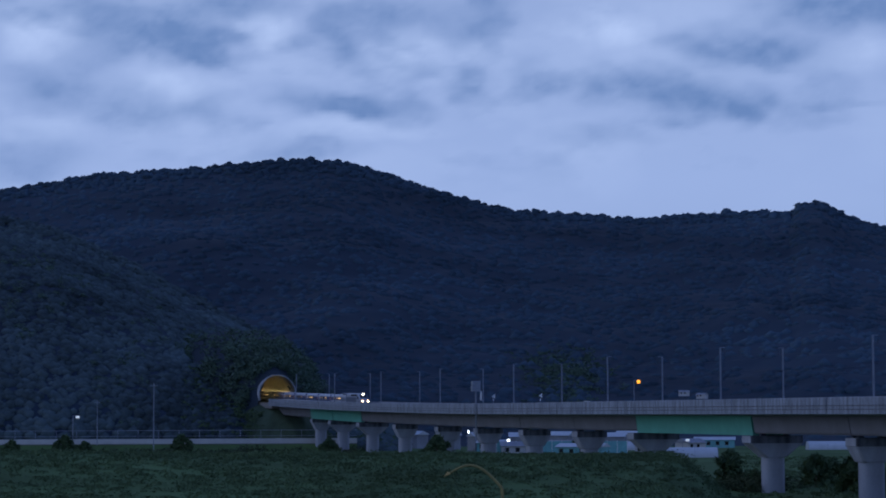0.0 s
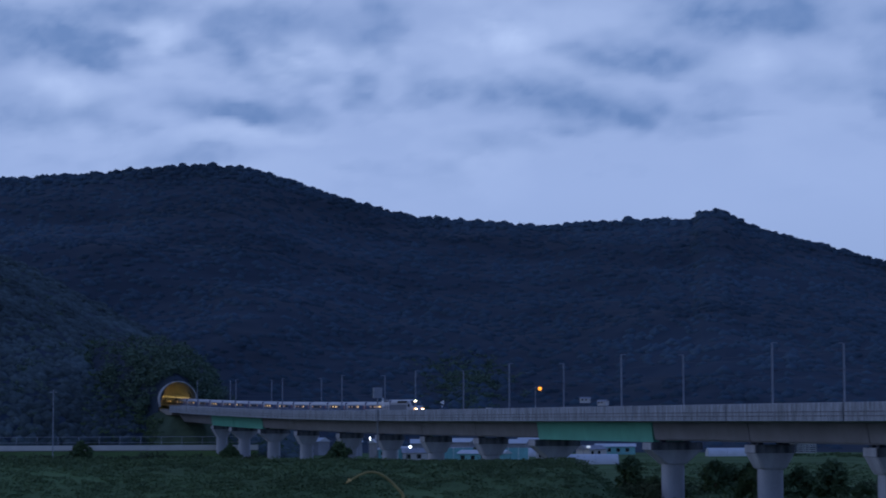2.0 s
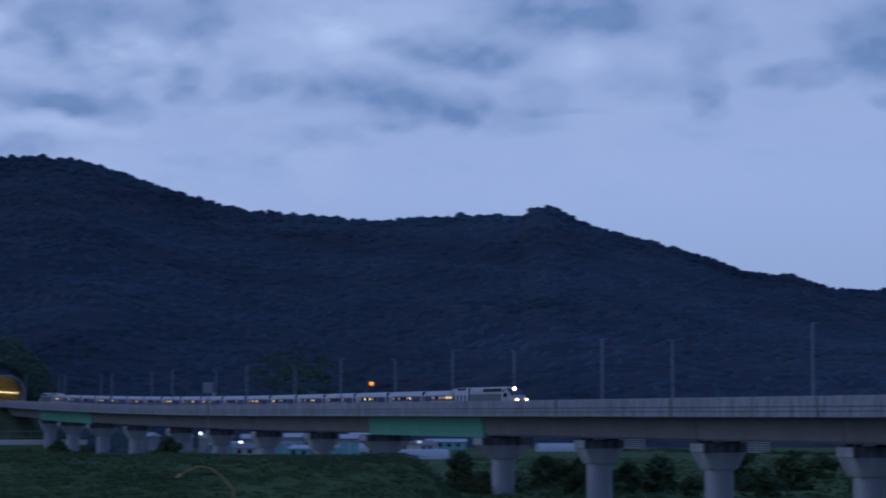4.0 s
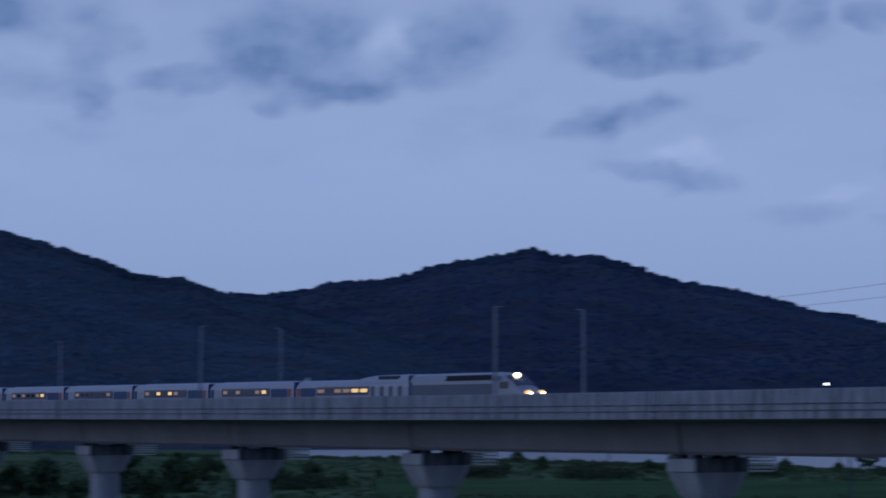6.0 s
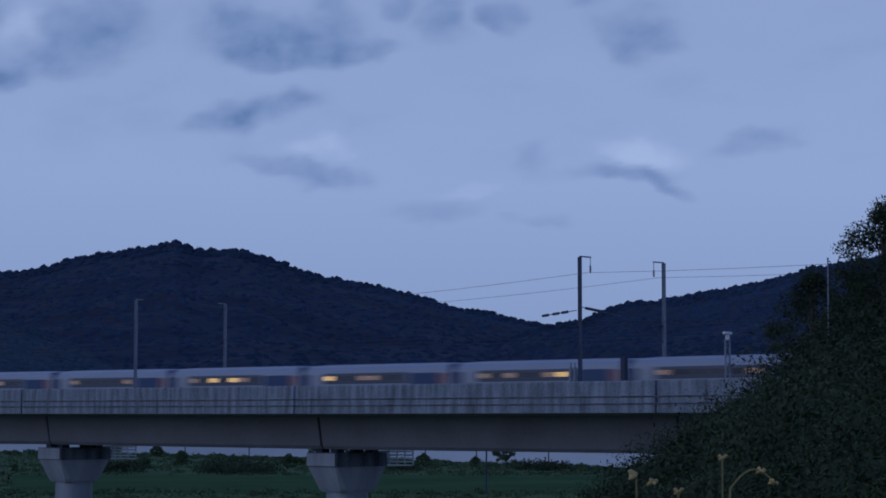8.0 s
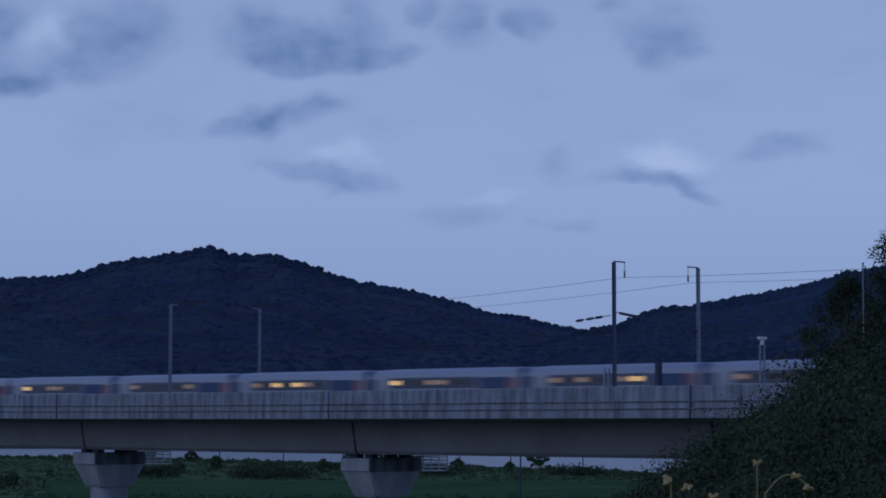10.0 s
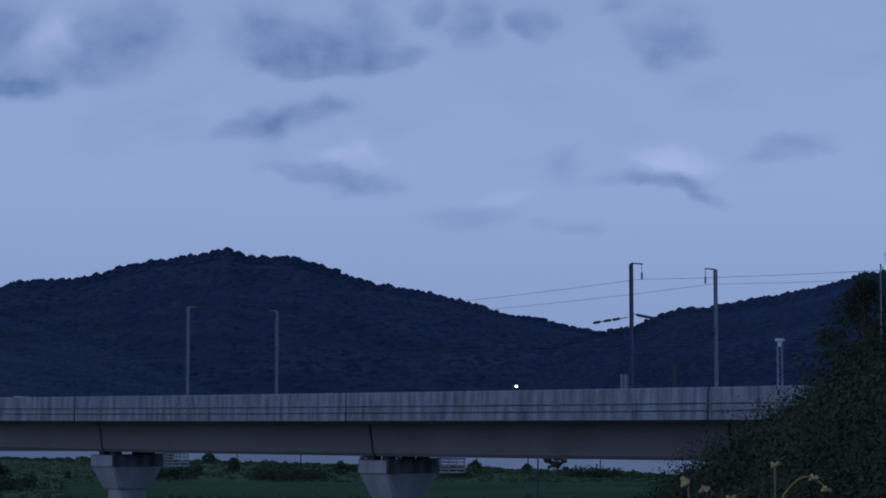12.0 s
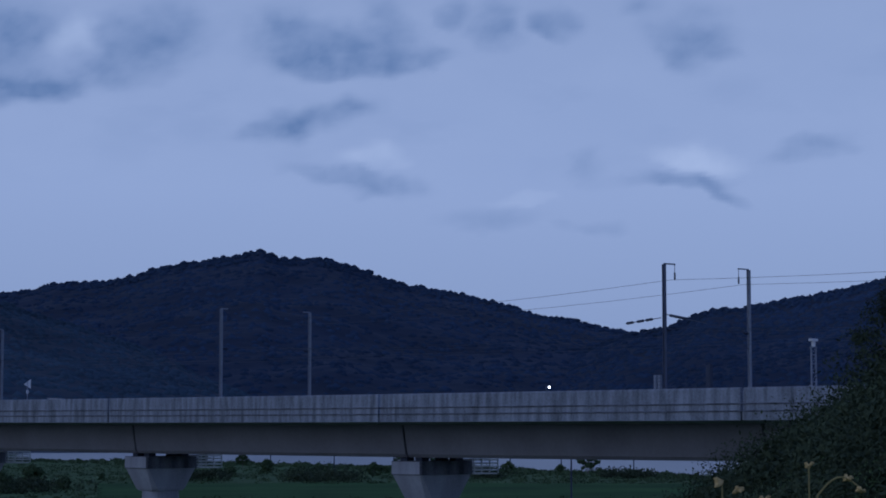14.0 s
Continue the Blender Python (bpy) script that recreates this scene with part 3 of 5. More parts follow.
def clearing():
    """A paler, open patch on the main hillside."""
    rng = np.random.default_rng(41)
    h, c, k = HILLS["main"], [], []
    for _ in range(620):
        b, u = rng.normal(-14.35, 0.5), min(0.34, max(0.12, rng.normal(0.21, 0.035)))
        r = h["foot"] + (h["far"] - h["foot"]) * u
        q = rng.uniform(0.6, 1.5)
        p = polar(b, r)
        z = hill_z(h, b, u, r)
        c.append(polar(b, r, z + roof(p.x, p.y, z) + q * 0.3))
        k.append((q * 2.2, q * 2.2, q * 0.7))
    tagged(leaf_cloud("scrub", c, k, 16, 0.6, LIGHT_LEAVES, 42), "pale green scrub on an open patch of hillside", "scrub", kind="stuff")


clearing()


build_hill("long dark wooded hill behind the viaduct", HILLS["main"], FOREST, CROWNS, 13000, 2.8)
build_hill("second wooded hill tinted with blue dusk haze", HILLS["second"], FOREST_FAR, CROWNS_FAR, 9000, 3.1)
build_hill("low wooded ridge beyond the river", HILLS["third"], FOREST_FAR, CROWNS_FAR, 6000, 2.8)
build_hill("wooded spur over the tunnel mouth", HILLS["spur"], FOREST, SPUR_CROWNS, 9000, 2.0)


# ---- the viaduct ----
viaduct = tagged(new("viaduct"), "long concrete railway viaduct with rain-streaked parapets", "viaduct", kind="structure")
PIERS_AT = [-499, -450, -419, -382, -345, -302, -267, -231.5, -195, -158.8, -104.8, -70, -35, -0.4, 33.5, 71.7, 109.3] + [109.3 + 35 * i for i in range(1, 18)]
STEEL_SPANS = {(-158.8, -104.8), (-450, -419), (-419, -382)}


def swept(section, s0, s1, step=9.0):
    """A section of (off, z) carried along the line."""
    bm = bmesh.new()
    n = max(1, round((s1 - s0) / step))
    loft(bm, [[on_line(s0 + (s1 - s0) * i / n, o, z) for o, z in section] for i in range(n + 1)])
    return bm


for s0, s1 in zip(PIERS_AT, PIERS_AT[1:]):
    a, b = s0 + 0.04, s1 - 0.04
    slab = [(-6.6, DECK_EDGE), (-6.6, 12.25), (6.6, 12.25), (6.6, DECK_EDGE), (3.6, 11.36), (-3.6, 11.36)]
    part("deck_slab", swept(slab, a, b), CONCRETE, viaduct)
    if (s0, s1) in STEEL_SPANS:
        girder = [(-3.3, 11.36), (3.3, 11.36), (2.9, 8.45), (-2.9, 8.45)]
        part("steel_girder", swept(girder, a + 0.3, b - 0.3), GREEN_STEEL, viaduct, "green painted steel box girder")
    else:
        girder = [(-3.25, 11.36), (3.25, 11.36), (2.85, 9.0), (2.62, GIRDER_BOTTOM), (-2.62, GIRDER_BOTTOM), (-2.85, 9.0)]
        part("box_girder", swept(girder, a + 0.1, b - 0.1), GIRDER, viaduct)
    for side in (-1, 1):
        o, i = side * 6.78, side * 6.48
        wall = [(o, DECK_EDGE - 0.04), (o, 13.70), (o - side * 0.04, PARAPET_TOP), (i + side * 0.04, PARAPET_TOP), (i, 13.70), (i, 12.25), (i + side * 0.1, DECK_EDGE - 0.04)]
        part("parapet", swept(wall, a + 1.2, b + 1.0), PARAPET, viaduct)
        if side < 0:
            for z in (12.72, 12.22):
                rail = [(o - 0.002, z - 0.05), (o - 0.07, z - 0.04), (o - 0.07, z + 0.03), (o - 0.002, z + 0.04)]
                # ledges reuse the dark pier concrete
                part("cable_rail", swept(rail, a, b), STAIN_AND_SHADE, viaduct, "dark cable ledge")
    part("ballast", swept([(-5.0, 12.254), (-4.4, 12.30), (4.4, 12.30), (5.0, 12.254)], s0, s1), BALLAST, viaduct)
for off in (-2.5, 2.5):
    for gauge in (-0.72, 0.72):
        o = off + gauge
        part("rail", swept([(o - 0.04, 12.25), (o - 0.04, RAIL), (o + 0.04, RAIL), (o + 0.04, 12.25)], -640, 700, 20), DARK_STEEL, viaduct)


def build_pier(wide):
    """Hammerhead pier: round column, flared head, bearing blocks. x along the line, y across."""
    top = tagged(new("bridge_pier"), "pale concrete viaduct pier with flared head", "pier", "viaduct piers")
    sides = 28

    def ring(a, b, z, power):
        out = []
        for i in range(sides):
            t = 2 * math.pi * i / sides
            c, s = math.cos(t), math.sin(t)
            out.append((a * math.copysign(abs(c) ** power, c), b * math.copysign(abs(s) ** power, s), z))
        return out

    def slab(a, b, z, c=0.12):
        return [(a - c, -b, z), (a, -b + c, z), (a, b - c, z), (a - c, b, z), (-a + c, b, z), (-a, b - c, z), (-a, -b + c, z), (-a + c, -b, z)]

    part("column", loft(bmesh.new(), [ring(1.5, 1.65, -1.0, 0.75), ring(1.5, 1.65, 5.2, 0.75)]), PIER, top)
    part("flared_head", loft(bmesh.new(), [slab(1.6, 1.75, 5.204, 0.5), slab(1.66, 1.9, 5.42, 0.4), slab(1.8, wide / 2 - 0.08, 7.3)]), PIER, top)
    # The band's colour carries the deck's shade; the end faces stay unshaded.
    part("head_band", loft(bmesh.new(), [slab(1.86, wide / 2, 7.304), slab(1.86, wide / 2, 8.42)]), STAIN_AND_SHADE, top, "head band dark with stains and painted deck shade")
    for y in (-1, 1):
        part("end_face", box(bmesh.new(), -1.7, 1.7, min(y * (wide / 2 + 0.003), y * (wide / 2 + 0.03)), max(y * (wide / 2 + 0.003), y * (wide / 2 + 0.03)), 7.36, 8.38, 0.01), PIER, top, "pale end face")
    for y in (-1.9, 1.9):
        for x in (-0.9, 0.9):
            part("bearing", box(bmesh.new(), x - 0.4, x + 0.4, y - 0.4, y + 0.4, 8.42, GIRDER_BOTTOM - 0.01), DARK_STEEL, top)
    return top


def build_platform():
    """Inspection platform with white railings at the end of a pier head."""
    top = tagged(new("inspection_platform"), "small inspection platform with white railings beside a pier head", "platform", "pier platforms")
    part("floor", box(bmesh.new(), -1.7, 1.7, 2.96, 5.8, 7.28, 7.38), WHITE_STEEL, top)
    for z in (7.62, 7.9, 8.18, 8.46, 8.74):
        for y in (3.2, 5.95):
            part("rail", bar(bmesh.new(), (-1.65, y, z), (1.65, y, z), 0.065), WHITE_STEEL, top)
        for x in (-1.65, 1.65):
            part("rail", bar(bmesh.new(), (x, 3.2, z), (x, 5.95, z), 0.065), WHITE_STEEL, top)
    for x in (-1.65, 1.65):
        for y in (3.2, 4.1, 5.0, 5.95):
            part("post", bar(bmesh.new(), (x, y, 7.34), (x, y, 8.76), 0.065), WHITE_STEEL, top)
    return top


pier, pier_wide = build_pier(5.8), build_pier(8.2)
platform = build_platform()
for s in PIERS_AT[1:]:
    wide = s in (-158.8, -104.8, -419, -382)
    source = pier_wide if wide else pier
    m = line_pose(s)
    m = Matrix.Translation((m.translation.x, m.translation.y, rise(s))) @ m.to_quaternion().to_matrix().to_4x4()
    if s == PIERS_AT[1]:
        pier.matrix_basis = m
    elif s == -419:
        pier_wide.matrix_basis = m
    else:
        copy_thing(source, m)
    if -110 < s < 120 and not wide:
        if s == -70:
            platform.matrix_basis = m
        else:
            copy_thing(platform, m)


# ---- overhead line ----
def build_mast(side, tall):
    """H-section mast with a feeder arm; y to the far side, the arm points over the track."""
    top = tagged(new("catenary_mast"), "galvanised steel catenary mast with feeder arm on the deck edge" if tall < 10 else "tall galvanised catenary mast with feeder arm on the deck edge", "mast", "catenary masts")
    # tall near masts take the steel with painted shade
    metal = SHADED_STEEL if tall > 10 and side > 0 else STEEL
    reach = 1.2 if tall > 10 else 0.75
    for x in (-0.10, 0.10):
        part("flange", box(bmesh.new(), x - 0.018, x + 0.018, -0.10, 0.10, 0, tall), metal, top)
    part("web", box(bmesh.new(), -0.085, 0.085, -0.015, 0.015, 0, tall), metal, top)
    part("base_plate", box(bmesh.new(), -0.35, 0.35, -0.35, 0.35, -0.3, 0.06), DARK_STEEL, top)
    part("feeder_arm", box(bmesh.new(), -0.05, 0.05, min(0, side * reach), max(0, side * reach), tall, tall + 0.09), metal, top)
    bm = bar(bmesh.new(), (0, side * (reach - 0.05), tall), (0, side * (reach - 0.05), tall - 1.1), 0.022, 6)
    for q in range(5):
        bar(bm, (0, side * (reach - 0.05), tall - 0.58 - q * 0.1), (0, side * (reach - 0.05), tall - 0.65 - q * 0.1), 0.075, 8)
    part("feeder_insulator", bm, DARK_STEEL, top)
    bm = bmesh.new()
    bar(bm, (0, 0, 5.5), (0, side * 2.5, 5.75), 0.026)
    bar(bm, (0, 0, 4.3), (0, side * 2.3, 5.7), 0.026)
    bar(bm, (0, side * 1.0, 4.8), (0, side * 2.6, 4.7), 0.022)
    part("cantilever", bm, DARK_STEEL, top)
    bm = bmesh.new()
    for q in range(5):
        bar(bm, (0, side * (0.25 + q * 0.09), 5.53 + q * 0.01), (0, side * (0.30 + q * 0.09), 5.535 + q * 0.01), 0.11, 8)
    part("insulator", bm, DARK_STEEL, top)
    return top


MASTS_AT = [207.8, 154.8, 101.6, 49.5, -3.2, -57.7, -112.7, -168.2, -228.9, -289.6, -350.2, -407, -462]
MAST_TALL = [10.25 if s > 90 else 9.05 for s in MASTS_AT]
for side in (1, -1):
    made = {}
    for s, tall in zip(MASTS_AT, MAST_TALL):
        m = line_pose(s, -(4.7 if s > 90 else 5.05) * side, 12.55)
        if tall in made:
            copy_thing(made[tall], m)
        else:
            made[tall] = build_mast(side, tall)
            made[tall].matrix_basis = m


def wire(name, off, z, sag, label, follow=False):
    pts = []
    for i in range(len(MASTS_AT) - 1):
        for j in range(8):
            u = j / 8
            drop = MAST_TALL[i] + (MAST_TALL[i + 1] - MAST_TALL[i]) * u - 1.1 + 12.55 if follow else z
            pts.append(on_line(MASTS_AT[i] + (MASTS_AT[i + 1] - MASTS_AT[i]) * u, off, drop - sag * 4 * u * (1 - u)))
    rings = [[(p.x + 0.016 * math.cos(q), p.y, p.z + 0.016 * math.sin(q)) for q in (0.5, 2.6, 4.7)] for p in pts]
    tagged(part(name, loft(bmesh.new(), rings), WIRE), label, "wire", "overhead wires")


wire("feeder_wire", -4.05, 0, 0.45, "feeder wire hung from the mast arms", True)
wire("feeder_wire", 4.05, 0, 0.45, "feeder wire hung from the mast arms", True)
for off in (-2.5, 2.5):
    wire("messenger_wire", off, 18.3, 0.6, "messenger wire over the track")
    wire("contact_wire", off, 17.2, 0.05, "copper contact wire over the track")


def anchor_wire():
    top = tagged(new("anchor_wire"), "taut anchor wire with insulators beside a tall mast", "wire", "overhead wires")
    a, b = on_line(101.5, -5.0, 18.95), on_line(96.6, -3.4, 18.75)
    part("wire", bar(bmesh.new(), a, b, 0.03), WIRE, top)
    for u in (0.25, 0.5, 0.8):
        part("insulator", bar(bmesh.new(), a.lerp(b, u), a.lerp(b, u + 0.16), 0.10, 8), DARK_STEEL, top)
    c = on_line(104.6, -3.6, 18.45)
    part("wire", bar(bmesh.new(), on_line(101.9, -5.0, 19.2), c, 0.03), WIRE, top)
    part("insulator", bar(bmesh.new(), on_line(102.2, -4.85, 19.1), on_line(103.2, -4.3, 18.85), 0.10, 8), DARK_STEEL, top)


anchor_wire()


# ---- the train ----
NAVY = material("navy gangway skirt", (0.015, 0.03, 0.10), 0.7, vary=0.1, bump=0)
HALF = [(1.20, 0.35), (1.42, 0.75), (1.46, 1.6), (1.45, 2.48), (1.33, 2.84), (1.02, 3.15), (0.55, 3.30)]


HALF_POWER = [(1.20, 0.35), (1.42, 0.75), (1.47, 1.6), (1.45, 2.65), (1.38, 3.10), (1.20, 3.48), (0.62, 3.69)]


def section(x, wide=1.0, top=3.32, low=0.35, half=None):
    half = half or HALF
    full = 3.32 if half is HALF else 3.72
    pts = [(y * wide, low + (z - 0.35) * (top - low) / (full - 0.35)) for y, z in half]
    return [(x, -y, z) for y, z in pts] + [(x, 0, top)] + [(x, y, z) for y, z in reversed(pts)]


def side_panel(x0, x1, z0, z1, side, proud, mat, name, parent, half=None):
    """A slightly proud panel on the flank, following its lean."""
    half = half or HALF

    def y_at(z):
        return float(np.interp(z, [q[1] for q in half], [q[0] for q in half])) + proud
    zs = [z0] + [q[1] for q in half if z0 < q[1] < z1] + [z1]
    rings = []
    for x in (x0, x1):
        rings.append([(x, side * y_at(z), z) for z in zs] + [(x, side * (y_at(z) - proud - 0.05), z) for z in reversed(zs)])
    return part(name, loft(bmesh.new(), rings), mat, parent)


def bogie(parent, x):
    bm = bmesh.new()
    box(bm, x - 1.5, x + 1.5, -1.15, 1.15, 0.30, 0.62)
    b = part("bogie", bm, DARK_STEEL, parent)
    for dx in (-1.1, 1.1):
        part("wheelset", bar(bmesh.new(), (x + dx, -0.78, 0.46), (x + dx, 0.78, 0.46), 0.46, 14), DARK_STEEL, b)


def coach(length, seed, lit):
    top = tagged(new("passenger_coach"), "silver and blue passenger coach with partly lit windows", "train coach", "coaches of the express train")
    a, b = -length / 2 + 0.25, length / 2 - 0.25
    part("body", loft(bmesh.new(), [section(a), section(b)]), SILVER, top)
    rng = random.Random(seed)
    for side in (-1, 1):
        side_panel(a + 0.05, b - 0.05, 1.30, 1.62, side, 0.012, TRAIN_BLUE, "waist_stripe", top)
        band = side_panel(a + 2.6, b - 4.8, 1.72, 2.62, side, 0.012, WINDOW_BAND, "window_band", top)
        n = 7
        for i in range(n):
            x0 = a + 2.9 + (b - a - 8.0) * i / n
            q = rng.random()
            mat = LIT_WINDOW if q < lit else DIM_WINDOW if q < lit + 0.38 else GLASS
            side_panel(x0, x0 + (b - a - 8.0) / n - 0.5, 2.03, 2.38, side, 0.022, mat, "window", band)
        for x0, wide in ((a + 0.1, 0.75), (b - 4.6, 3.3)):
            side_panel(x0, x0 + wide, 1.64, 2.55, side, 0.014, TRAIN_BLUE, "end_panel", top)
        side_panel(a + 0.9, a + 1.7, 0.9, 2.62, side, 0.022, SILVER, "door", top)
        side_panel(b - 1.2, b - 0.5, 1.66, 2.5, side, 0.02, RED_PAINT, "door_panel", top)
    part("gangway_bellows", box(bmesh.new(), b - 0.05, b + 0.55, -1.44, 1.44, 0.8, 3.22, 0.1), NAVY, top)
    part("roof_fairing", box(bmesh.new(), a + 1.5, b - 1.5, -0.55, 0.55, 3.25, 3.36, 0.05), SILVER, top)
    bogie(top, b + 0.25 - 0.0)
    return top


def motor_coach():
    top = tagged(new("motor_coach"), "silver coach with raised roof fairing beside the power car", "train coach", "coaches of the express train")
    length = 21.2
    a, b = -length / 2 + 0.2, length / 2 - 0.2
    part("body", loft(bmesh.new(), [section(a), section(b)]), SILVER, top)
    hump = []
    for x, t in ((b - 9.5, 3.36), (b - 8.2, 3.55), (b - 6.2, 3.70), (b - 0.05, 3.74)):
        hump.append([(x, -1.32, 2.9), (x, -1.15, max(3.2, t - 0.45)), (x, -0.7, t), (x, 0.7, t), (x, 1.15, max(3.2, t - 0.45)), (x, 1.32, 2.9)])
    part("roof_hump", loft(bmesh.new(), hump), SILVER, top)
    for side in (-1, 1):
        part("roof_grille", box(bmesh.new(), b - 5.6, b - 2.2, min(side * 0.9, side * 1.2), max(side * 0.9, side * 1.2), 3.28, 3.62, 0.03), DARK_STEEL, top)
        band = side_panel(a + 4.1, b - 6.9, 1.72, 2.62, side, 0.012, WINDOW_BAND, "window_band", top)
        for i in range(6):
            x0 = a + 4.3 + 1.6 * i
            side_panel(x0, x0 + 1.25, 2.03, 2.38, side, 0.022, (DIM_WINDOW, GLASS, DIM_WINDOW, DIM_WINDOW, LIT_WINDOW, LIT_WINDOW)[i], "window", band)
        side_panel(a + 0.9, a + 3.9, 1.64, 2.55, side, 0.014, TRAIN_BLUE, "end_panel", top)
        side_panel(a + 0.15, a + 0.8, 1.66, 2.5, side, 0.02, RED_PAINT, "door_panel", top)
        for i in range(4):
            x0 = b - 6.6 + i * 1.6
            side_panel(x0, x0 + 0.7, 1.3, 2.6, side, 0.014, TRAIN_GREY, "vent_panel", top)
    part("gangway_bellows", box(bmesh.new(), b - 0.05, b + 0.35, -1.44, 1.44, 0.8, 3.6, 0.1), NAVY, top)
    bogie(top, a + 3.2)
    bogie(top, b - 3.2)
    return top


def power_car(lights):
    top = tagged(new("power_car"), "white and grey streamlined power car with %s" % ("bright headlights" if lights else "dark tail end"), "locomotive", "power cars of the express train")
    a, b = -11.2, 7.85
    rings = [section(a, 1.0, 3.72, half=HALF_POWER)]
    for x, wide, t, low in ((1.8, 1.0, 3.72, 0.35), (2.98, 1.0, 3.66, 0.35), (3.9, 0.99, 3.46, 0.35), (5.0, 0.96, 2.94, 0.35), (5.75, 0.92, 2.42, 0.35), (6.42, 0.86, 2.06, 0.35), (7.1, 0.76, 1.78, 0.38), (7.55, 0.62, 1.52, 0.42), (b, 0.42, 1.2, 0.5)):
        rings.append(section(x, wide, t, low, HALF_POWER))
    part("body", loft(bmesh.new(), rings), TRAIN_WHITE, top)
    # windscreen laid on the sloping front
    bm = bmesh.new()
    loft(bm, [[(4.07, -1.02, 3.46), (4.07, 1.02, 3.46), (4.07, 1.02, 3.06), (4.07, -1.02, 3.06)], [(5.66, -1.04, 2.55), (5.66, 1.04, 2.55), (5.66, 1.04, 2.16), (5.66, -1.04, 2.16)]])
    part("windscreen", bm, GLASS, top, "dark sloping windscreen")
    for side in (-1, 1):
        side_panel(a + 0.1, 2.5, 1.25, 2.62, side, 0.014, TRAIN_GREY, "grey_flank", top, HALF_POWER)
        side_panel(-5.15, 2.2, 2.95, 3.46, side, 0.03, RUBBER, "roof_grille", top, HALF_POWER)
        side_panel(a + 0.05, a + 0.5, 1.2, 2.9, side, 0.016, TRAIN_BLUE, "end_stripe", top, HALF_POWER)
        side_panel(2.3, 3.6, 2.86, 3.28, side, 0.012, TRAIN_GREY, "cab_roof_panel", top, HALF_POWER)
        side_panel(2.6, 3.3, 1.0, 2.62, side, 0.02, SILVER, "cab_door", top, HALF_POWER)
        side_panel(3.4, 4.7, 2.15, 2.78, side, 0.005, GLASS, "cab_window", top, HALF_POWER)
        side_panel(3.4, 6.6, 1.3, 1.52, side, -0.06, TRAIN_BLUE, "nose_stripe", top, HALF_POWER)
        lamp = bmesh.new()
        bmesh.ops.create_uvsphere(lamp, u_segments=12, v_segments=8, radius=1.0, matrix=Matrix.Translation((7.14, side * 0.74, 1.60)) @ Matrix.Diagonal((0.30, 0.27, 0.24, 1)))
        hl = part("headlight", lamp, HEADLIGHT if lights else GLASS, top, "lit headlight" if lights else "unlit lamp")
        # added shell that glows as the lamp's warm halo; plain steel on the tail
        rim = bmesh.new()
        bmesh.ops.create_uvsphere(rim, u_segments=14, v_segments=8, radius=1.0, matrix=Matrix.Translation((7.02, side * 0.74, 1.60)) @ Matrix.Diagonal((0.36, 0.42, 0.38, 1)))
        part("halo_shell", rim, LAMP_HALO if lights else DARK_STEEL, hl)
    lamp = bmesh.new()
    bmesh.ops.create_uvsphere(lamp, u_segments=12, v_segments=8, radius=1.0, matrix=Matrix.Translation((4.28, 0, 3.40)) @ Matrix.Diagonal((0.24, 0.30, 0.20, 1)))
    part("roof_light", lamp, HEADLIGHT if lights else GLASS, top, "lit upper headlight" if lights else "unlit lamp")
    part("snow_plough", box(bmesh.new(), 6.1, 7.6, -1.0, 1.0, 0.15, 0.5, 0.06), TRAIN_GREY, top)
    bm = bmesh.new()
    for q in (-1, 1):
        bar(bm, (-8.6, q * 0.5, 3.74), (-7.2, q * 0.4, 3.92), 0.03)
        bar(bm, (-7.2, q * 0.4, 3.92), (-8.9, q * 0.6, 4.02), 0.03)
    bar(bm, (-8.9, -0.8, 4.02), (-8.9, 0.8, 4.02), 0.04)
    part("pantograph", bm, DARK_STEEL, top)
    for x in (-7.2, 4.0):
        bogie(top, x)
    return top


# car by car from the nose back: middle of each behind the nose, and which way it faces
CARS = [(power_car(True), 8.7, 0), (motor_coach(), 30.5, 0)]
at = 41.1
kinds = [coach(18.15, 3, 0.06), coach(18.15, 8, 0.16), coach(18.15, 11, 0.08), coach(18.15, 21, 0.20)]
used = [False] * 4
for i in range(16):
    k = (0, 1, 2, 0, 3, 1, 2, 3)[i % 8]
    if used[k]:
        car = copy_thing(kinds[k], Matrix())
    else:
        car, used[k] = kinds[k], True
    CARS.append((car, at + 9.075, 0))
    at += 18.15
CARS.append((copy_thing(CARS[1][0], Matrix()), at + 10.6, 180))
CARS.append((power_car(False), at + 32.4, 180))


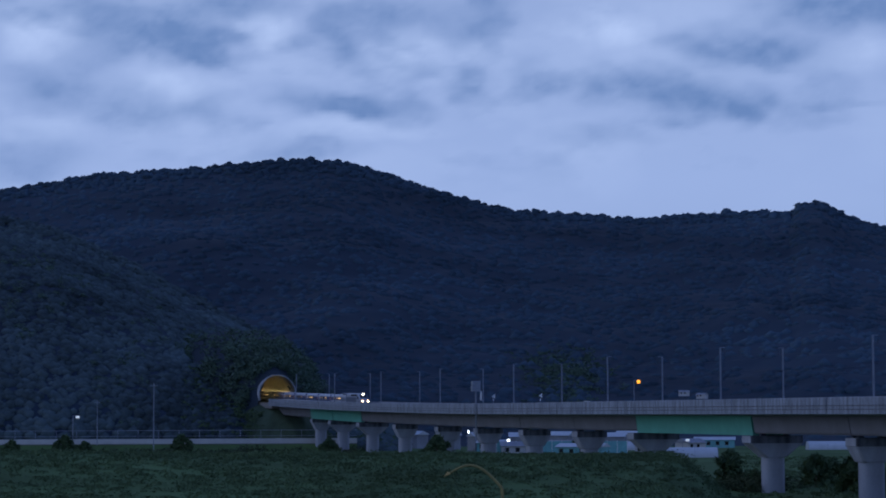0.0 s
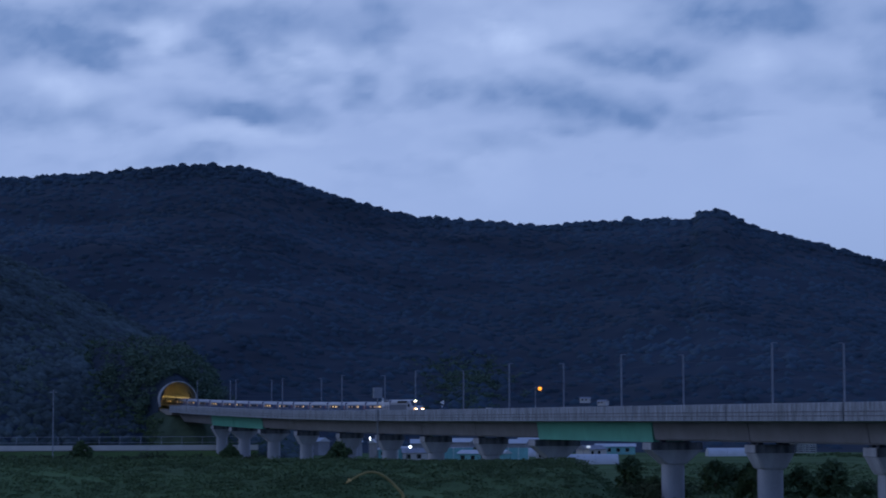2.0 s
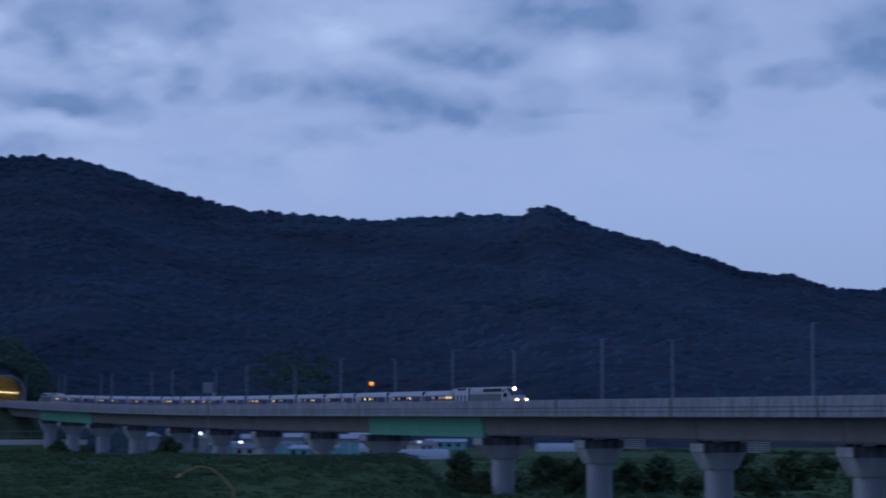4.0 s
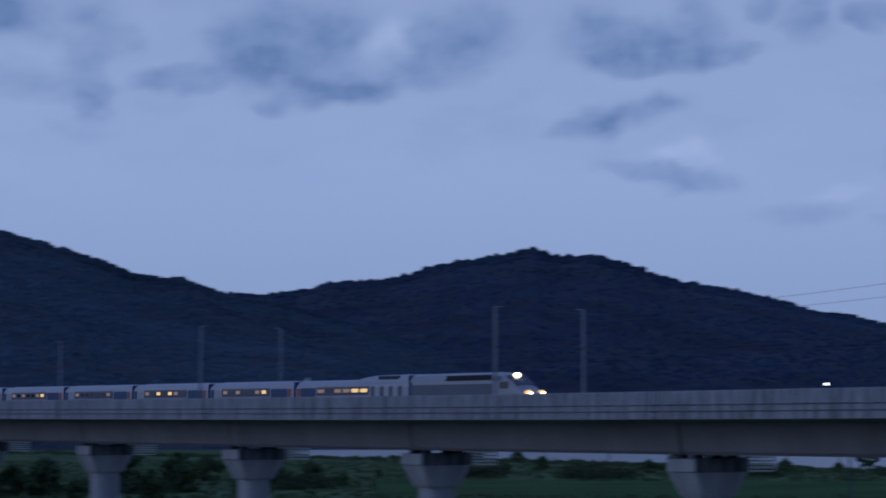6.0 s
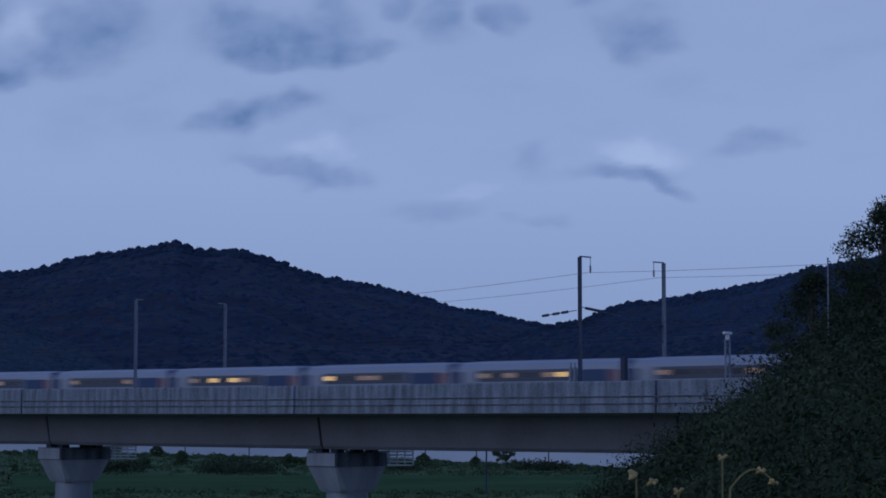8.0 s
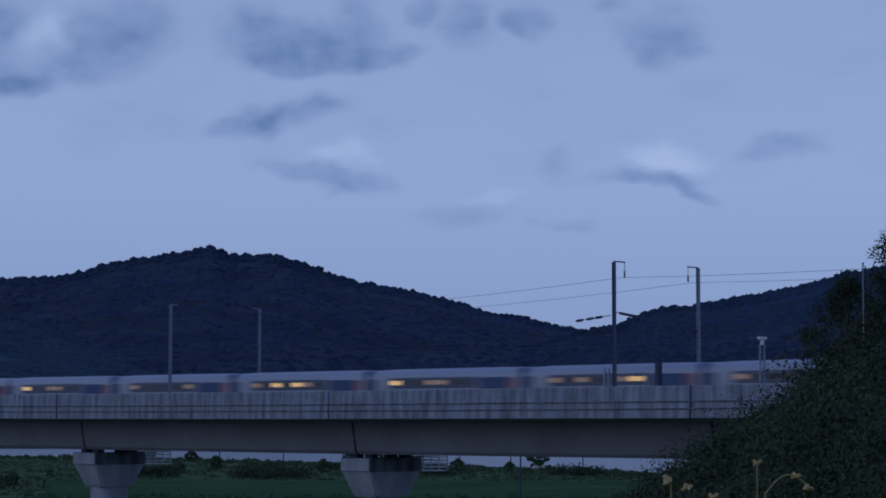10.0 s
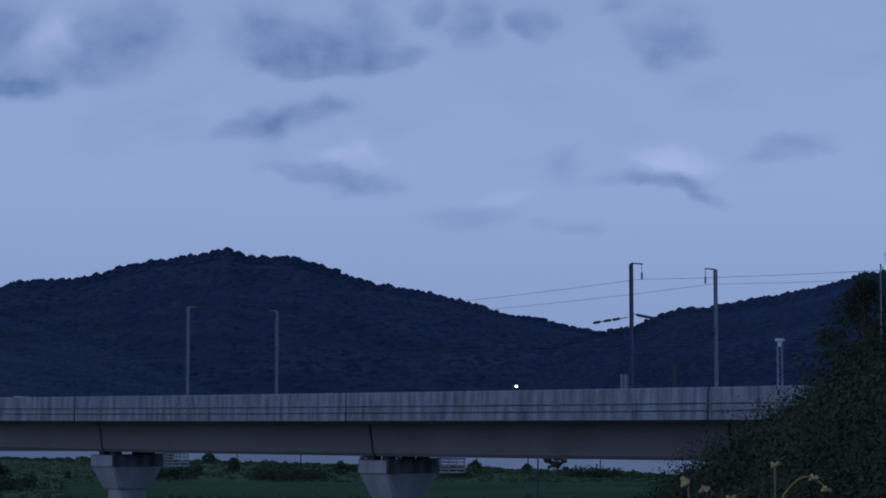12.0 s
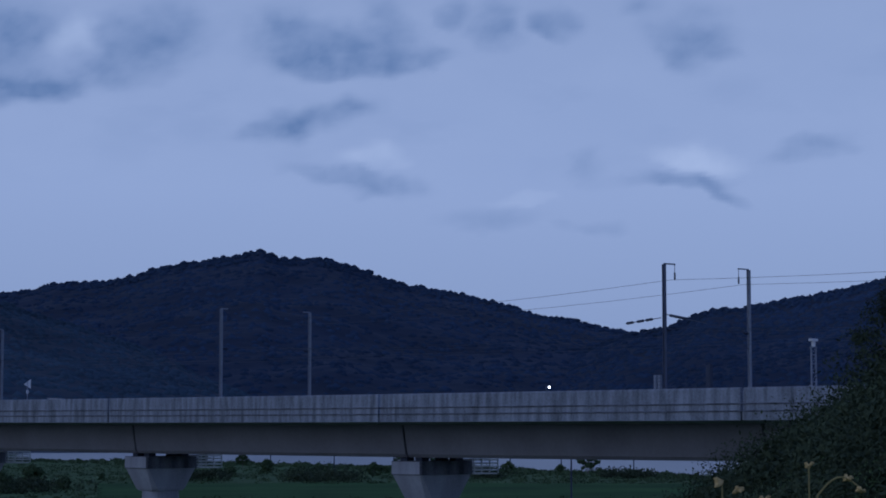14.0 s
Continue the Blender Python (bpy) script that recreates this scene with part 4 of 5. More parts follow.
# ---- leaves, shrubs, trees ----
def build_tree(label, tall, spread, lumps, per, leaf, seed, crown_from=0.3, category="tree", foliage=LEAVES):
    rng = np.random.default_rng(seed)
    top = tagged(new(category), label, category)
    bm = bmesh.new()
    pts = [Vector((0, 0, -0.3))]
    for i in range(1, 6):
        pts.append(Vector((rng.uniform(-0.05, 0.05) * tall * i / 5, rng.uniform(-0.05, 0.05) * tall * i / 5, tall * 0.8 * i / 5)))
    base = tall * 0.028
    for i in range(5):
        bar(bm, pts[i], pts[i + 1], base * (1 - i * 0.17), 7, base * (1 - (i + 1) * 0.17))
    part("trunk", bm, BARK, top)
    centres, radii, bm = [], [], bmesh.new()
    for i in range(lumps):
        h = tall * (crown_from + (1 - crown_from) * rng.uniform(0, 1))
        lim = spread * math.sin(math.pi * min(0.97, max(0.12, (h / tall - crown_from + 0.18) / (1.18 - crown_from)))) * rng.uniform(0.25, 1.0)
        a = rng.uniform(0, 6.28)
        c = Vector((lim * math.cos(a), lim * math.sin(a), h))
        centres.append(c)
        q = spread * rng.uniform(0.16, 0.34)
        radii.append((q, q, q * 0.75))
        if i % 3 == 0:
            bar(bm, (0, 0, h * 0.72), c, base * 0.34, 5, base * 0.1)
    part("branchwork", bm, BARK, top)
    leaf_cloud("crown", centres, radii, per, leaf, foliage, seed, top)
    return top


def set_down(ob, bearing, r, size=1.0, turn=0.0, z=None):
    p = polar(bearing, r)
    p.z = ground_z(p.x, p.y) - 0.1 if z is None else z
    return Matrix.Translation(p) @ pose(0, 0, 0, 0, 0, turn) @ Matrix.Diagonal((size, size, size, 1))


# ---- tunnel mouth ----
def horseshoe(x, r, low, shift=0.0):
    return [(x, r * math.cos(t), shift + r * 1.05 * math.sin(t)) for t in np.linspace(math.radians(-18), math.radians(198), 25)]


def build_tunnel():
    top = tagged(new("tunnel_portal"), "concrete tunnel mouth with yellow-lit lining in the hillside", "tunnel", kind="structure")
    bm = bmesh.new()
    for x0, x1, r0, r1 in ((0.0, -1.2, 6.2, 5.9), (-1.2, -75, 6.15, 5.9)):
        a, b, c, d = horseshoe(x0, r0, 0), horseshoe(x1, r0, 0), horseshoe(x0, r1, 0), horseshoe(x1, r1, 0)
        va, vb, vc, vd = [[bm.verts.new(p) for p in q] for q in (a, b, c, d)]
        for i in range(24):
            bm.faces.new((va[i], va[i + 1], vb[i + 1], vb[i]))
            bm.faces.new((vc[i + 1], vc[i], vd[i], vd[i + 1]))
            bm.faces.new((va[i + 1], va[i], vc[i], vc[i + 1]))
    part("portal_shell", bm, CONCRETE, top)
    bm = bmesh.new()
    va, vb = [[bm.verts.new(p) for p in horseshoe(x, 5.88, 0)] for x in (-1.0, -74)]
    for i in range(24):
        bm.faces.new((va[i + 1], va[i], vb[i], vb[i + 1]))
    part("lining", bm, LINING, top)
    part("end_wall", box(bmesh.new(), -76, -75, -6.5, 6.5, -3, 7), LINING, top)
    part("track_bed", box(bmesh.new(), -76, 18.9, -5.6, 5.6, -4.2, -2.6), BALLAST, top)
    for y in (-5.6, 5.6):
        part("lamp_strip", box(bmesh.new(), -70, -9, y - 0.08, y + 0.08, 0.5, 0.65), TUNNEL_LAMP, top, "glowing lamp strip")
    top.matrix_basis = line_pose(-518, 0, 14.9)
    # earth heaped over the tube
    rings = []
    for x, w, h in ((-1.4, 6.7, 6.95), (-4, 7.6, 7.8), (-9, 10.5, 9.5), (-20, 16, 12), (-40, 24, 16), (-80, 32, 22)):
        rings.append([(x + 0.8 * noise.noise(Vector((x, i, 0))), w * math.cos(t) * (1 + 0.06 * noise.noise(Vector((x * 0.3, i * 0.5, 2)))), -14 + (h + 14) * math.sin(t) ** 0.7) for i, t in enumerate(np.linspace(0.02, math.pi - 0.02, 29))])
    bm = bmesh.new()
    vs = [[bm.verts.new(q) for q in ring] for ring in rings]
    for a, b in zip(vs, vs[1:]):
        for i in range(28):
            bm.faces.new((a[i], a[i + 1], b[i + 1], b[i]))
    rnd, lump, size = random.Random(4), [], []
    for _ in range(620):
        i, k = rnd.randrange(1, len(rings) - 1), rnd.randrange(1, 28)
        u, w = rnd.random(), rnd.random()
        a, b = Vector(rings[i][k]).lerp(Vector(rings[i][k + 1 if k < 28 else k]), w), Vector(rings[i + 1][k]).lerp(Vector(rings[i + 1][k + 1 if k < 28 else k]), w)
        c = a.lerp(b, u)
        if c.x > -7:
            continue
        q = rnd.uniform(1.2, 3.0)
        lump.append(c + Vector((0, 0, q * 0.3)))
        size.append((q * 1.3, q * 1.3, q * 0.8))
    scrub = tagged(leaf_cloud("scrub", lump, size, 45, 0.55, LIGHT_LEAVES, 3), "dense scrub growing over the tunnel mouth", "scrub", kind="stuff")
    scrub.matrix_basis = line_pose(-518, 0, 14.9)
    cover = tagged(part("earth_cover", bm, FOREST, smooth=True), "grassy earth slope heaped over the tunnel mouth", "slope", kind="structure")
    cover.matrix_basis = line_pose(-518, 0, 14.9)
    rings = []
    for x, w, h in ((-30, 30, -2.0), (-8, 24, -2.9), (6, 20, -3.3), (20, 15, -4.6), (34, 9, -9.0), (42, 5, -14.0)):
        rings.append([(x + 1.5 * noise.noise(Vector((x, i, 4))), y * w / 6 * (1 + 0.1 * noise.noise(Vector((x * 0.2, i, 7)))), max(-15.5, h - max(0, abs(y) - 1.6) * 3.1)) for i, y in enumerate(np.linspace(-6, 6, 25))])
    bm = bmesh.new()
    vs = [[bm.verts.new(q) for q in ring] for ring in rings]
    for a, b in zip(vs, vs[1:]):
        for i in range(24):
            bm.faces.new((a[i], b[i], b[i + 1], a[i + 1]))
    bank = tagged(part("bank", bm, BANK_GRASS, smooth=True), "grassy bank under the tunnel end of the viaduct", "bank", kind="structure")
    bank.matrix_basis = line_pose(-518, 0, 14.9)
    lump, size = [], []
    for _ in range(420):
        i, k = rnd.randrange(0, len(rings) - 1), rnd.randrange(0, 24)
        c = Vector(rings[i][k]).lerp(Vector(rings[i + 1][k]), rnd.random()).lerp(Vector(rings[i + 1][k + 1]), rnd.random() * 0.5)
        if abs(c.y) < 6.9:
            continue
        q = rnd.uniform(0.7, 1.8)
        lump.append(c)
        size.append((q * 1.5, q * 1.5, q * 0.8))
    weeds = tagged(leaf_cloud("undergrowth", lump, size, 50, 0.45, LEAVES, 61), "green weeds on the bank below the tunnel mouth", "undergrowth", kind="stuff")
    weeds.matrix_basis = line_pose(-518, 0, 14.9)


TUNNEL_LAMP = glow("tunnel lamp", (1.0, 0.80, 0.40), 1.9)
build_tunnel()


# the overgrown slope that closes the view of the viaduct
rng = np.random.default_rng(5)
lumps, sizes = [], []
for _ in range(1080):
    b, r = rng.uniform(14.9, 29.5), 28 + 64 * rng.uniform(0, 1) ** 1.25
    p = polar(b, r)
    q = rng.uniform(0.5, 1.25) * (1 + 0.5 * noise.noise(Vector((p.x / 6, p.y / 6, 1))))
    q *= 0.42 + 0.45 * smooth(14.6, 19.5, b)
    lumps.append((p.x, p.y, ground_z(p.x, p.y) + q * 0.5))
    sizes.append((q * 1.1, q * 1.1, q))
tagged(leaf_cloud("thicket", lumps, sizes, 280, 0.058, VINES, 6, stray=0.3), "dark tangled shrubs and vines covering a slope", "thicket", kind="stuff")
lumps, sizes = [], []
for _ in range(1000):
    p = polar(rng.uniform(16.5, 31), rng.uniform(18, 62))
    lumps.append((p.x, p.y, ground_z(p.x, p.y) + 0.1))
    sizes.append((1.3, 1.3, 0.3))
tagged(leaf_cloud("creeper", lumps, sizes, 50, 0.10, VINES, 8), "low dark creepers matted over the slope", "creeper", kind="stuff")
slope_tree = build_tree("slender tree with loose dark foliage standing on the overgrown slope", 7.6, 2.9, 90, 130, 0.085, 12, 0.25, foliage=VINES)
slope_tree.matrix_basis = set_down(slope_tree, 24.8, 78, 0.68)
for b, r, k, t in ((26.6, 80, 0.7, 80), (28.2, 76, 0.8, 190), (25.6, 74, 0.66, 260), (23.05, 80, 0.84, 30), (23.75, 77, 0.52, 140), (24.3, 77, 0.62, 100), (24.4, 73, 0.50, 300), (25.2, 76, 0.66, 10)):
    copy_thing(slope_tree, set_down(slope_tree, b, r, k, t))

slim = tagged(new("slim_pole"), "slim grey metal pole standing among the slope trees", "pole")
part("shaft", bar(bmesh.new(), (0, 0, -0.3), (0, 0, 3.4), 0.022, 8), STEEL, slim)
part("cap", bar(bmesh.new(), (0, 0, 3.4), (0, 0, 3.44), 0.03, 8), DARK_STEEL, slim)
foot = polar(23.45, 66)
slim.matrix_basis = Matrix.Translation((foot.x, foot.y, ground_z(foot.x, foot.y)))

# shrubs and small trees on the plain beneath and beyond the viaduct
shrub = build_tree("rounded dark shrub on the plain beside the viaduct", 3.6, 2.6, 30, 70, 0.34, 31, 0.08, "shrub")
shrub["group"] = "shrubs on the plain"
field_tree = build_tree("small broad tree on the plain beside the viaduct", 7.0, 3.2, 36, 70, 0.42, 33, 0.28)
field_tree["group"] = "trees on the plain"
shrub.matrix_basis, field_tree.matrix_basis = set_down(shrub, -8.1, 365, 1.3), set_down(field_tree, -17.6, 470, 1.0, z=0)
rng = np.random.default_rng(77)
for b, r, k in ((-10.2, 400, 1.2), (-9.6, 370, 1.0), (-7.7, 372, 1.5), (-7.2, 340, 1.2), (-6.0, 345, 1.5), (-5.2, 350, 1.3), (-4.5, 330, 1.2), (-3.4, 400, 1.5), (-2.6, 330, 1.0), (-1.9, 360, 1.3), (-1.2, 420, 1.6), (-0.3, 350, 1.1),
                (0.6, 380, 1.4), (1.4, 430, 1.6), (2.2, 390, 1.2), (3.1, 450, 1.5), (4.0, 480, 1.4), (5.2, 500, 1.6), (6.3, 470, 1.2), (7.2, 505, 1.7), (8.0, 495, 1.5), (9.2, 510, 1.3), (10.2, 500, 1.6), (11.4, 520, 1.2), (12.4, 505, 1.5),
                (13.3, 515, 1.2), (14.6, 525, 1.4), (15.6, 505, 1.1), (16.8, 520, 1.3), (18.0, 500, 1.2), (9.9, 480, 1.4), (11.0, 470, 1.2), (8.5, 520, 1.8)):
    r = min(r, shore(b) - 30)
    copy_thing(shrub, set_down(shrub, b, r, k * rng.uniform(0.5, 1.3) * (0.75 if b < 3 else 0.34), rng.uniform(0, 360), z=None if r < 400 else -0.1))
for b, r, k in ((-24.0, 610, 0.9), (-28.2, 560, 0.8), (-26.9, 600, 0.9), (-26.4, 590, 0.7), (-20.3, 560, 0.8), (15.3, 560, 0.7), (11.2, 590, 0.6), (10.6, 570, 0.55), (-13.9, 640, 0.9), (-15.3, 690, 1.0), (6.6, 560, 0.5), (5.6, 590, 0.5)):
    r = min(r, shore(b) - 20) if b > 0 else r
    copy_thing(field_tree, set_down(field_tree, b, r, k, rng.uniform(0, 360), z=-0.1))

# rough grass of the bank and the near plain
rng = np.random.default_rng(9)
pts, rad = [], []
for _ in range(5200):
    b, r = rng.uniform(-30, -9.5), rng.uniform(190, 315)
    p = polar(b, r)
    q = rng.uniform(0.25, 0.7) * (1.5 if noise.noise(Vector((p.x / 14, p.y / 14, 4))) > 0.15 else 0.8)
    pts.append((p.x, p.y, ground_z(p.x, p.y) + q * 0.2))
    rad.append((q * 2.4, q * 2.4, q * 0.45))
tagged(leaf_cloud("grass", pts, rad, 26, 0.17, LEAVES, 10), "tall rough grass and weeds on the bank", "grass", kind="stuff")
pts, rad = [], []
for _ in range(3600):
    b = rng.uniform(-10, 20)
    r = rng.uniform(300, min(600, shore(b) - 8))
    if 3 < b and 340 < r < 420:
        continue
    p = polar(b, r)
    q = rng.uniform(0.3, 0.9) * (1.5 if noise.noise(Vector((p.x / 30, p.y / 30, 4))) > 0.1 else 0.7)
    pts.append((p.x, p.y, q * 0.2))
    rad.append((q * 2.0, q * 2.0, q * 0.8))
tagged(leaf_cloud("undergrowth", pts, rad, 24, 0.26, LEAVES, 14), "low undergrowth and weeds on the plain", "undergrowth", kind="stuff")


# paler scrub on the spur beside the tunnel mouth
pts, rad = [], []
for _ in range(420):
    b, u = rng.uniform(-29, -19.2), rng.uniform(0.02, 0.75)
    r = HILLS["spur"]["foot"] + (HILLS["spur"]["far"] - HILLS["spur"]["foot"]) * u
    if noise.noise(Vector((b * 0.8, u * 4, 3))) < 0.0:
        continue
    p = polar(b, r, hill_z(HILLS["spur"], b, u, r))
    p.z += roof(p.x, p.y, p.z)
    if r < 830 and beside_line(b, r) < 9:
        continue
    q = rng.uniform(0.7, 1.9)
    pts.append(p + Vector((0, 0, q * 0.4)))
    rad.append((q * 1.4, q * 1.4, q))
tagged(leaf_cloud("scrub", pts, rad, 60, 0.42, LIGHT_LEAVES, 23), "paler scrub growing on the spur beside the tunnel", "scrub", kind="stuff")

# rough grass on the cutting beside the tunnel mouth
pts, rad = [], []
for _ in range(1500):
    b, u = rng.uniform(-24.0, -18.7), rng.uniform(0.0, 0.5)
    r = HILLS["spur"]["foot"] + (HILLS["spur"]["far"] - HILLS["spur"]["foot"]) * u
    z = hill_z(HILLS["spur"], b, u, r)
    if z < 0.3 or beside_line(b, r) > 42 or beside_line(b, r) < 8:
        continue
    p = polar(b, r, z)
    p.z += roof(p.x, p.y, z)
    q = rng.uniform(0.4, 1.1)
    pts.append(p + Vector((0, 0, q * 0.3)))
    rad.append((q * 1.8, q * 1.8, q * 0.6))
tagged(leaf_cloud("grass", pts, rad, 30, 0.45, LEAVES, 43), "rough green grass on the cutting beside the tunnel", "grass", kind="stuff")

# broad dark thickets on the plain beyond the viaduct
pts, rad = [], []
for middle, wide, r0, tall in ((8.6, 0.9, 440, 1.7), (5.6, 0.8, 450, 1.4), (1.2, 1.0, 380, 1.5), (-3.2, 0.8, 360, 1.4), (-9.6, 0.9, 350, 1.6), (12.6, 0.5, 470, 1.2), (16.3, 0.8, 470, 1.3)):
    for _ in range(40):
        p = polar(middle + rng.normal(0, wide * 0.5), r0 + rng.uniform(-12, 12))
        q = tall * rng.uniform(0.5, 1.2)
        pts.append((p.x, p.y, q * 0.55))
        rad.append((q * 1.5, q * 1.5, q))
tagged(leaf_cloud("thicket", pts, rad, 80, 0.30, VINES, 37), "broad dark thickets on the plain beyond the viaduct", "thicket", kind="stuff")

# dark bushes at the foot of the raised road
pts, rad = [], []
for _ in range(420):
    b = rng.uniform(-31, -19.4)
    q = max(0.5, 1.25 + 1.5 * noise.noise(Vector((b * 1.1, 2, 0)))) * rng.uniform(0.6, 1.3)
    p = polar(b, rng.uniform(575, 655))
    pts.append((p.x, p.y, q * 0.6))
    rad.append((q * 1.7, q * 1.7, q))
tagged(leaf_cloud("hedge", pts, rad, 70, 0.42, VINES, 29), "dark bushes below the raised road", "hedge", kind="stuff")

# hedge of bushes along the river bank
pts, rad = [], []
for _ in range(900):
    b = rng.uniform(-8, 19)
    r = shore(b) - rng.uniform(3, 45)
    q = max(0.15, 0.4 + 0.7 * noise.noise(Vector((b * 1.3, 7, 0)))) * rng.uniform(0.5, 1.2)
    p = polar(b, r)
    pts.append((p.x, p.y, q * 0.5))
    rad.append((q * 1.8, q * 1.8, q))
tagged(leaf_cloud("hedge", pts, rad, 60, 0.30, LEAVES, 19), "uneven hedge of bushes along the river bank", "hedge", kind="stuff")


# ---- withered flower stalks close to the camera ----
def stalk(name, label, points, thick, heads, group):
    top = tagged(new(name), label, "weed", group)
    bm = bmesh.new()
    for i in range(len(points) - 1):
        bar(bm, points[i], points[i + 1], thick * (1 - 0.5 * i / len(points)), 6, thick * (1 - 0.5 * (i + 1) / len(points)))
    part("stem", bm, STRAW, top)
    r = random.Random(len(points) * 7 + len(heads))
    for p, k in heads:
        k *= 0.82
        bm = bmesh.new()
        for q in range(7):
            a = r.uniform(0, 6.28)
            d = Vector((math.cos(a), math.sin(a), r.uniform(-0.5, 1.0))).normalized() * k * r.uniform(0.5, 1.0)
            tip = Vector(p) + d * 0.75 + Vector((0, 0, -0.12 * k))
            mid = Vector(p) + d * 0.45
            bar(bm, p, mid, k * 0.08, 6, k * 0.20)
            bar(bm, mid, tip, k * 0.20, 6, k * 0.05)
        part("blossom", bm, PETAL, top)
    return top


def arc(b0, e0, b1, e1, r, bend, n=9):
    """Points of a bent stem between two directions, at r metres."""
    out = []
    for i in range(n + 1):
        u = i / n
        b, e = b0 + (b1 - b0) * u, e0 + (e1 - e0) * u + bend * math.sin(math.pi * u)
        out.append(polar(b, r, 12 + r * math.tan(radians(e))))
    return out


W = 9.0
low = -9.0
g = "withered weeds before the camera"
a1 = arc(18.8, low, 18.65, -1.6, W, 0.0)
stalk("weed", "withered weed with a pale drooping seed head", a1, 0.006, [(a1[-1], 0.07), (a1[-2], 0.05), (arc(18.8, low, 19.1, -1.75, W, 0)[-1], 0.055)], g)
a2 = arc(20.85, low, 20.8, -1.15, W, 0.0)
stalk("weed", "withered weed with a pale drooping seed head", a2, 0.006, [(a2[-1], 0.045)], g)
a3 = arc(20.5, low, 21.0, -1.9, W, 0.0) + arc(21.0, -1.9, 22.1, -1.75, W, 0.4)
stalk("weed", "withered weed bent over in an arch", a3, 0.006, [(a3[-1], 0.05), (a3[-4], 0.05)], g)
a4 = arc(19.8, low, 19.7, -2.0, W, 0.0)
stalk("weed", "short withered weed among the shrubs", a4, 0.006, [(a4[-1], 0.05)], g)
a5 = arc(-15.6, -7, -15.95, -1.9, W, 0.0) + arc(-15.95, -1.9, -17.3, -1.55, W, 0.38)
stalk("weed", "tall straw-coloured weed bent over in an arch", a5, 0.008, [(a5[-1], 0.03)], g)


# ---- road, poles and houses at the tunnel end ----
def build_road():
    top = tagged(new("elevated_road"), "raised road with pale concrete wall and fence frames", "road", kind="structure")
    a, b = polar(-33, 690), polar(-19.6, 672)
    d = (b - a).normalized()
    side = Vector((-d.y, d.x, 0))
    length = (b - a).length
    m = Matrix((( d.x, side.x, 0, a.x), (d.y, side.y, 0, a.y), (0, 0, 1, 0), (0, 0, 0, 1)))
    part("embankment", loft(bmesh.new(), [[(x, -7, -0.5), (x, -0.6, 2.9), (x, 11, 2.9), (x, 20, -0.5)] for x in (0, length)]), GRASS, top)
    part("carriageway", box(bmesh.new(), 0, length, -0.55, 10.5, 2.904, 3.1), BALLAST, top)
    part("side_wall", box(bmesh.new(), 0, length, -0.5, -0.2, 3.1, 4.55, 0.04), WHITE, top, "pale concrete side wall")
    n = int(length / 6.1)
    for i in range(n):
        x = 3 + i * 6.1
        part("fence_post", box(bmesh.new(), x - 0.07, x + 0.07, 10.0, 10.14, 3.1, 7.0), STEEL, top)
    part("fence_rail", box(bmesh.new(), 0, length, 10.02, 10.12, 6.9, 7.02), STEEL, top)
    part("fence_rail", box(bmesh.new(), 0, length, 10.02, 10.12, 5.2, 5.3), STEEL, top)
    top.matrix_basis = m
    return m


ROAD = build_road()


def build_car():
    top = tagged(new("car"), "white saloon car on the raised road", "car", "cars on the road")
    prof = [(-2.2, 0.45), (-2.2, 0.85), (-1.5, 0.95), (-0.9, 1.42), (0.6, 1.44), (1.3, 0.98), (2.1, 0.85), (2.25, 0.45)]
    part("body", loft(bmesh.new(), [[(x, y, z) for x, z in prof] for y in (-0.85, 0.85)]), CAR_PAINT, top)
    for y in (-0.865, 0.865):
        part("window", loft(bmesh.new(), [[(x, y + q, z) for x, z in ((-1.3, 0.98), (-0.85, 1.36), (0.55, 1.37), (1.1, 1.0))] for q in (-0.008, 0.008)]), GLASS, top)
        part("headlight", box(bmesh.new(), 2.18, 2.27, y * 0.75 - 0.15, y * 0.75 + 0.15, 0.62, 0.78), CAR_LAMP, top, "lit headlight")
        for x in (-1.35, 1.4):
            part("wheel", bar(bmesh.new(), (x, y * 0.85, 0.33), (x, y * 1.03, 0.33), 0.33, 14), RUBBER, top)
    return top


CAR_LAMP = glow("car lamp", (1.0, 0.95, 0.85), 12.0)
car = build_car()
car.matrix_basis = ROAD @ pose(78, 2.2, 3.1)
copy_thing(car, ROAD @ pose(118, 2.2, 3.1))
copy_thing(car, ROAD @ pose(136.5, 5.6, 3.1, 0, 0, 180))


def build_pole(label, tall, lamp=None, metal=STEEL):
    top = tagged(new("street_lamp" if lamp else "utility_pole"), label, "lamp post" if lamp else "pole")
    part("pole", bar(bmesh.new(), (0, 0, -0.2), (0, 0, tall), 0.15, 8, 0.10), metal, top)
    if lamp:
        part("arm", bar(bmesh.new(), (0, 0, tall - 0.1), (1.3, 0, tall + 0.1), 0.05), STEEL, top)
        part("lamp_head", box(bmesh.new(), 1.0, 1.9, -0.2, 0.2, tall - 0.02, tall + 0.16, 0.03), DARK_STEEL, top)
        part("lamp_glass", box(bmesh.new(), 0.9, 2.0, -0.28, 0.28, tall - 0.75, tall - 0.03, 0.2), lamp, top, "glowing lamp glass")
    else:
        part("crossarm", box(bmesh.new(), -0.9, 0.9, -0.06, 0.06, tall - 0.8, tall - 0.66), STEEL, top)
    return top


def at_sight(bearing, elevation, r):
    return polar(bearing, r, 12 + r * math.tan(radians(elevation)))


FAINT_LAMP = glow("faint lamp", (0.8, 0.9, 1.0), 0.35)
p = build_pole("tall grey utility pole beside the raised road", 19.5)
p.matrix_basis = Matrix.Translation(polar(-24.7, 560, 0))
